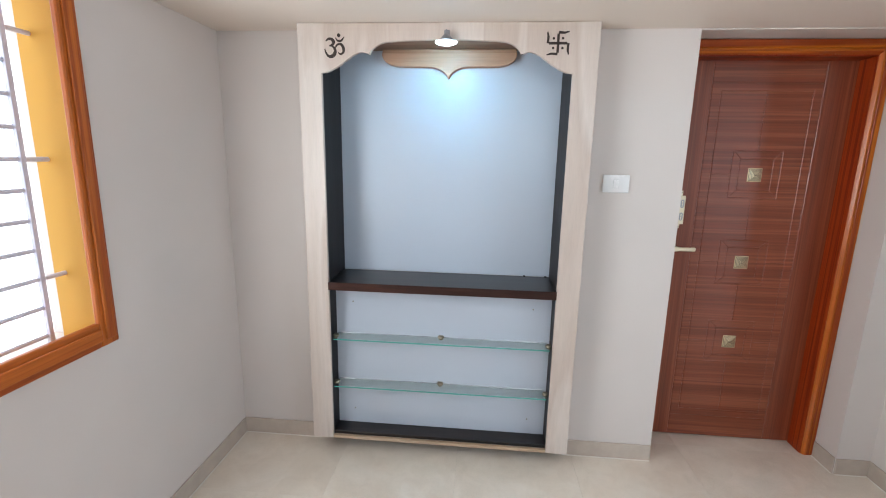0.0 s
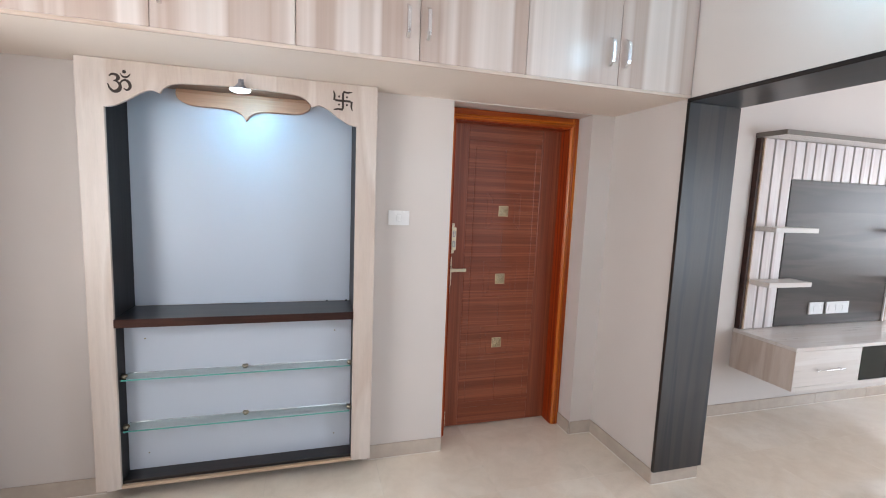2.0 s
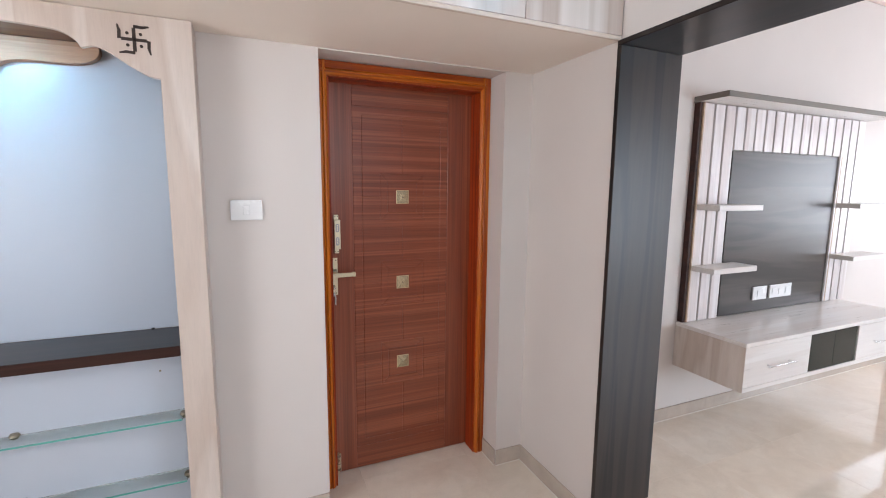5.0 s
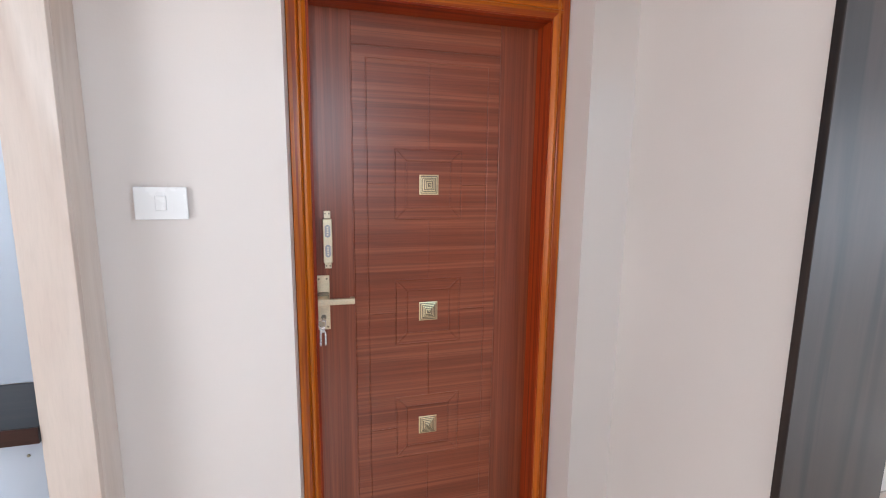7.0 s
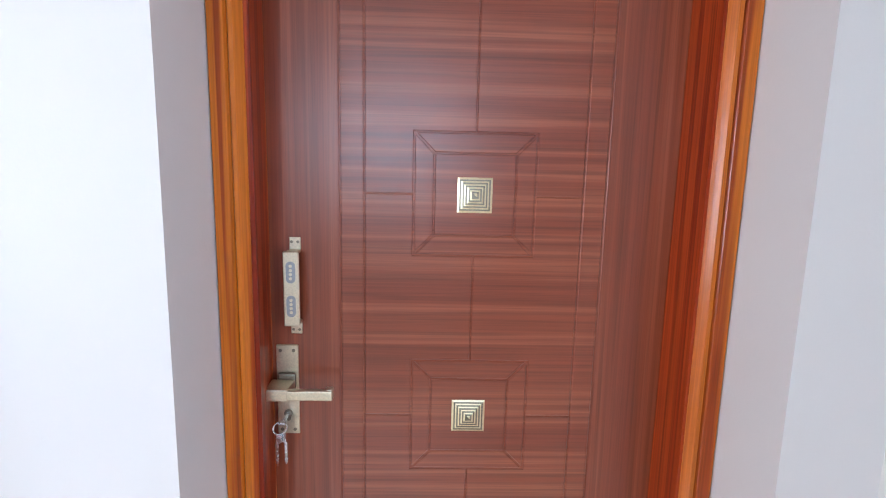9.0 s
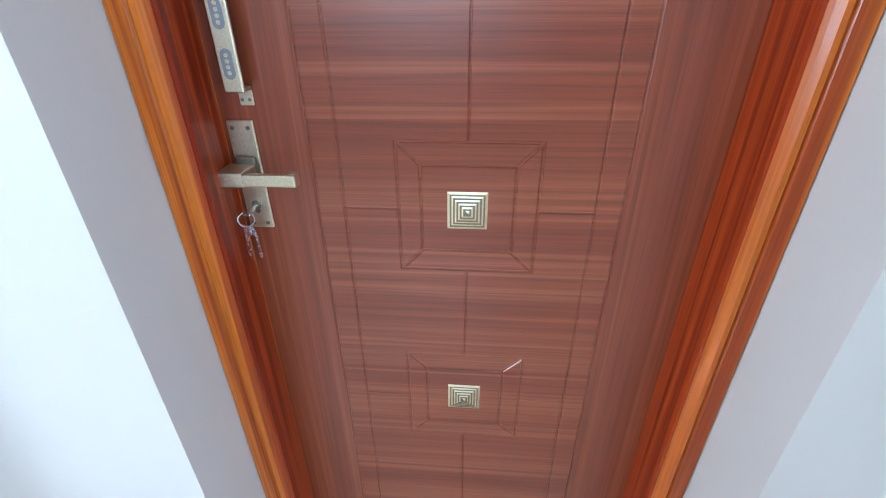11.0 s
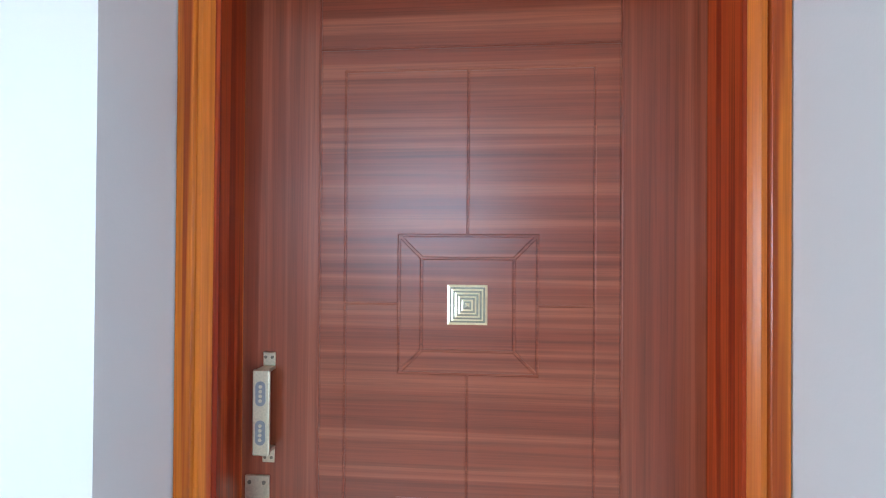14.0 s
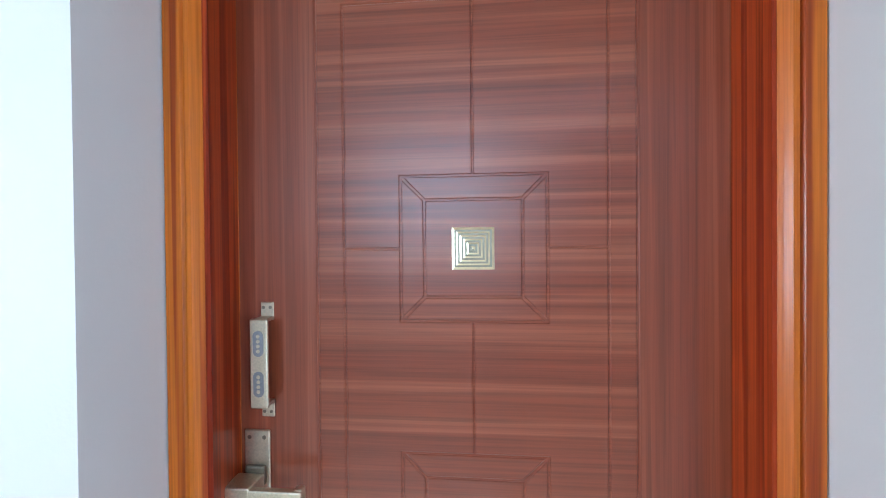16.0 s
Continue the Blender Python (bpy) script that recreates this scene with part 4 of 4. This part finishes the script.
def skirt(x0, x1, y0, y1):
    if x1 - x0 > y1 - y0:
        caulk(x0, x1, y0 - 0.004, y0 - 0.0003)
    else:
        caulk(*((x0 - 0.004, x0 - 0.0003) if x0 in (X1 - T, DOOR_X1 - T, X3 - T, FAR_X1 - T) else (x1 + 0.0003, x1 + 0.004)), y0, y1)
    part("skirting_tile", boxes((x0, x1, y0, y1, 0.001, 0.088), bevel=0.002), SKIRT, skirting)


for _, a, b, y in skirts:
    n = max(1, round((b - a) / 0.6))
    for i in range(n):
        w = (b - a) / n
        skirt(a + i * w + (0.0005 if i else 0), a + (i + 1) * w - 0.0005, y - T, y)
for x, y0, y1, d in ((DOOR_X1, 0.0, 0.141, -1), (X1, -0.585, -T, -1), (FAR_X1, 0.0, 0.159, -1), (X2, -0.585, -T, 1)):
    skirt(min(x, x + d * T), max(x, x + d * T), y0, y1)
skirt(X1 - T, X2, -0.585 - 0.007, -0.5853)
for i in range(7):
    skirt(X0, X0 + T, SOUTH + i * 0.6 + 0.0005, min(-T, SOUTH + (i + 1) * 0.6 - 0.0005))
    skirt(X3 - T, X3, SOUTH + i * 0.6 + 0.0005, min(-T, SOUTH + (i + 1) * 0.6 - 0.0005))

# ---------------------------------------------------------------- floor tiles
floor = solid("floor", boxes((X0 - 0.23, X3 + 0.23, SOUTH_L - 0.23, 0.42, -0.30, -0.0012)), GROUT, "polished beige vitrified tile floor", "floor", "structure")
TS = 0.60
shared = {}
ix0, iy0 = X0, 0.15 - 9 * TS
for i in range(14):
    for j in range(10):
        xa, ya = ix0 + i * TS, iy0 + j * TS
        xb, yb = min(xa + TS, X3), min(ya + TS, 0.42)
        if xb - xa < 0.02 or yb - ya < 0.02:
            continue
        key = (round(xb - xa, 3), round(yb - ya, 3))
        if key not in shared:
            shared[key] = mesh_of("tile", boxes((0.0002, key[0] - 0.0002, 0.0002, key[1] - 0.0002, -0.009, 0.0), bevel=0.0002), TILE)
        tile = new("tile", shared[key])
        tile.location = (xa, ya, 0)
        tile.parent = floor
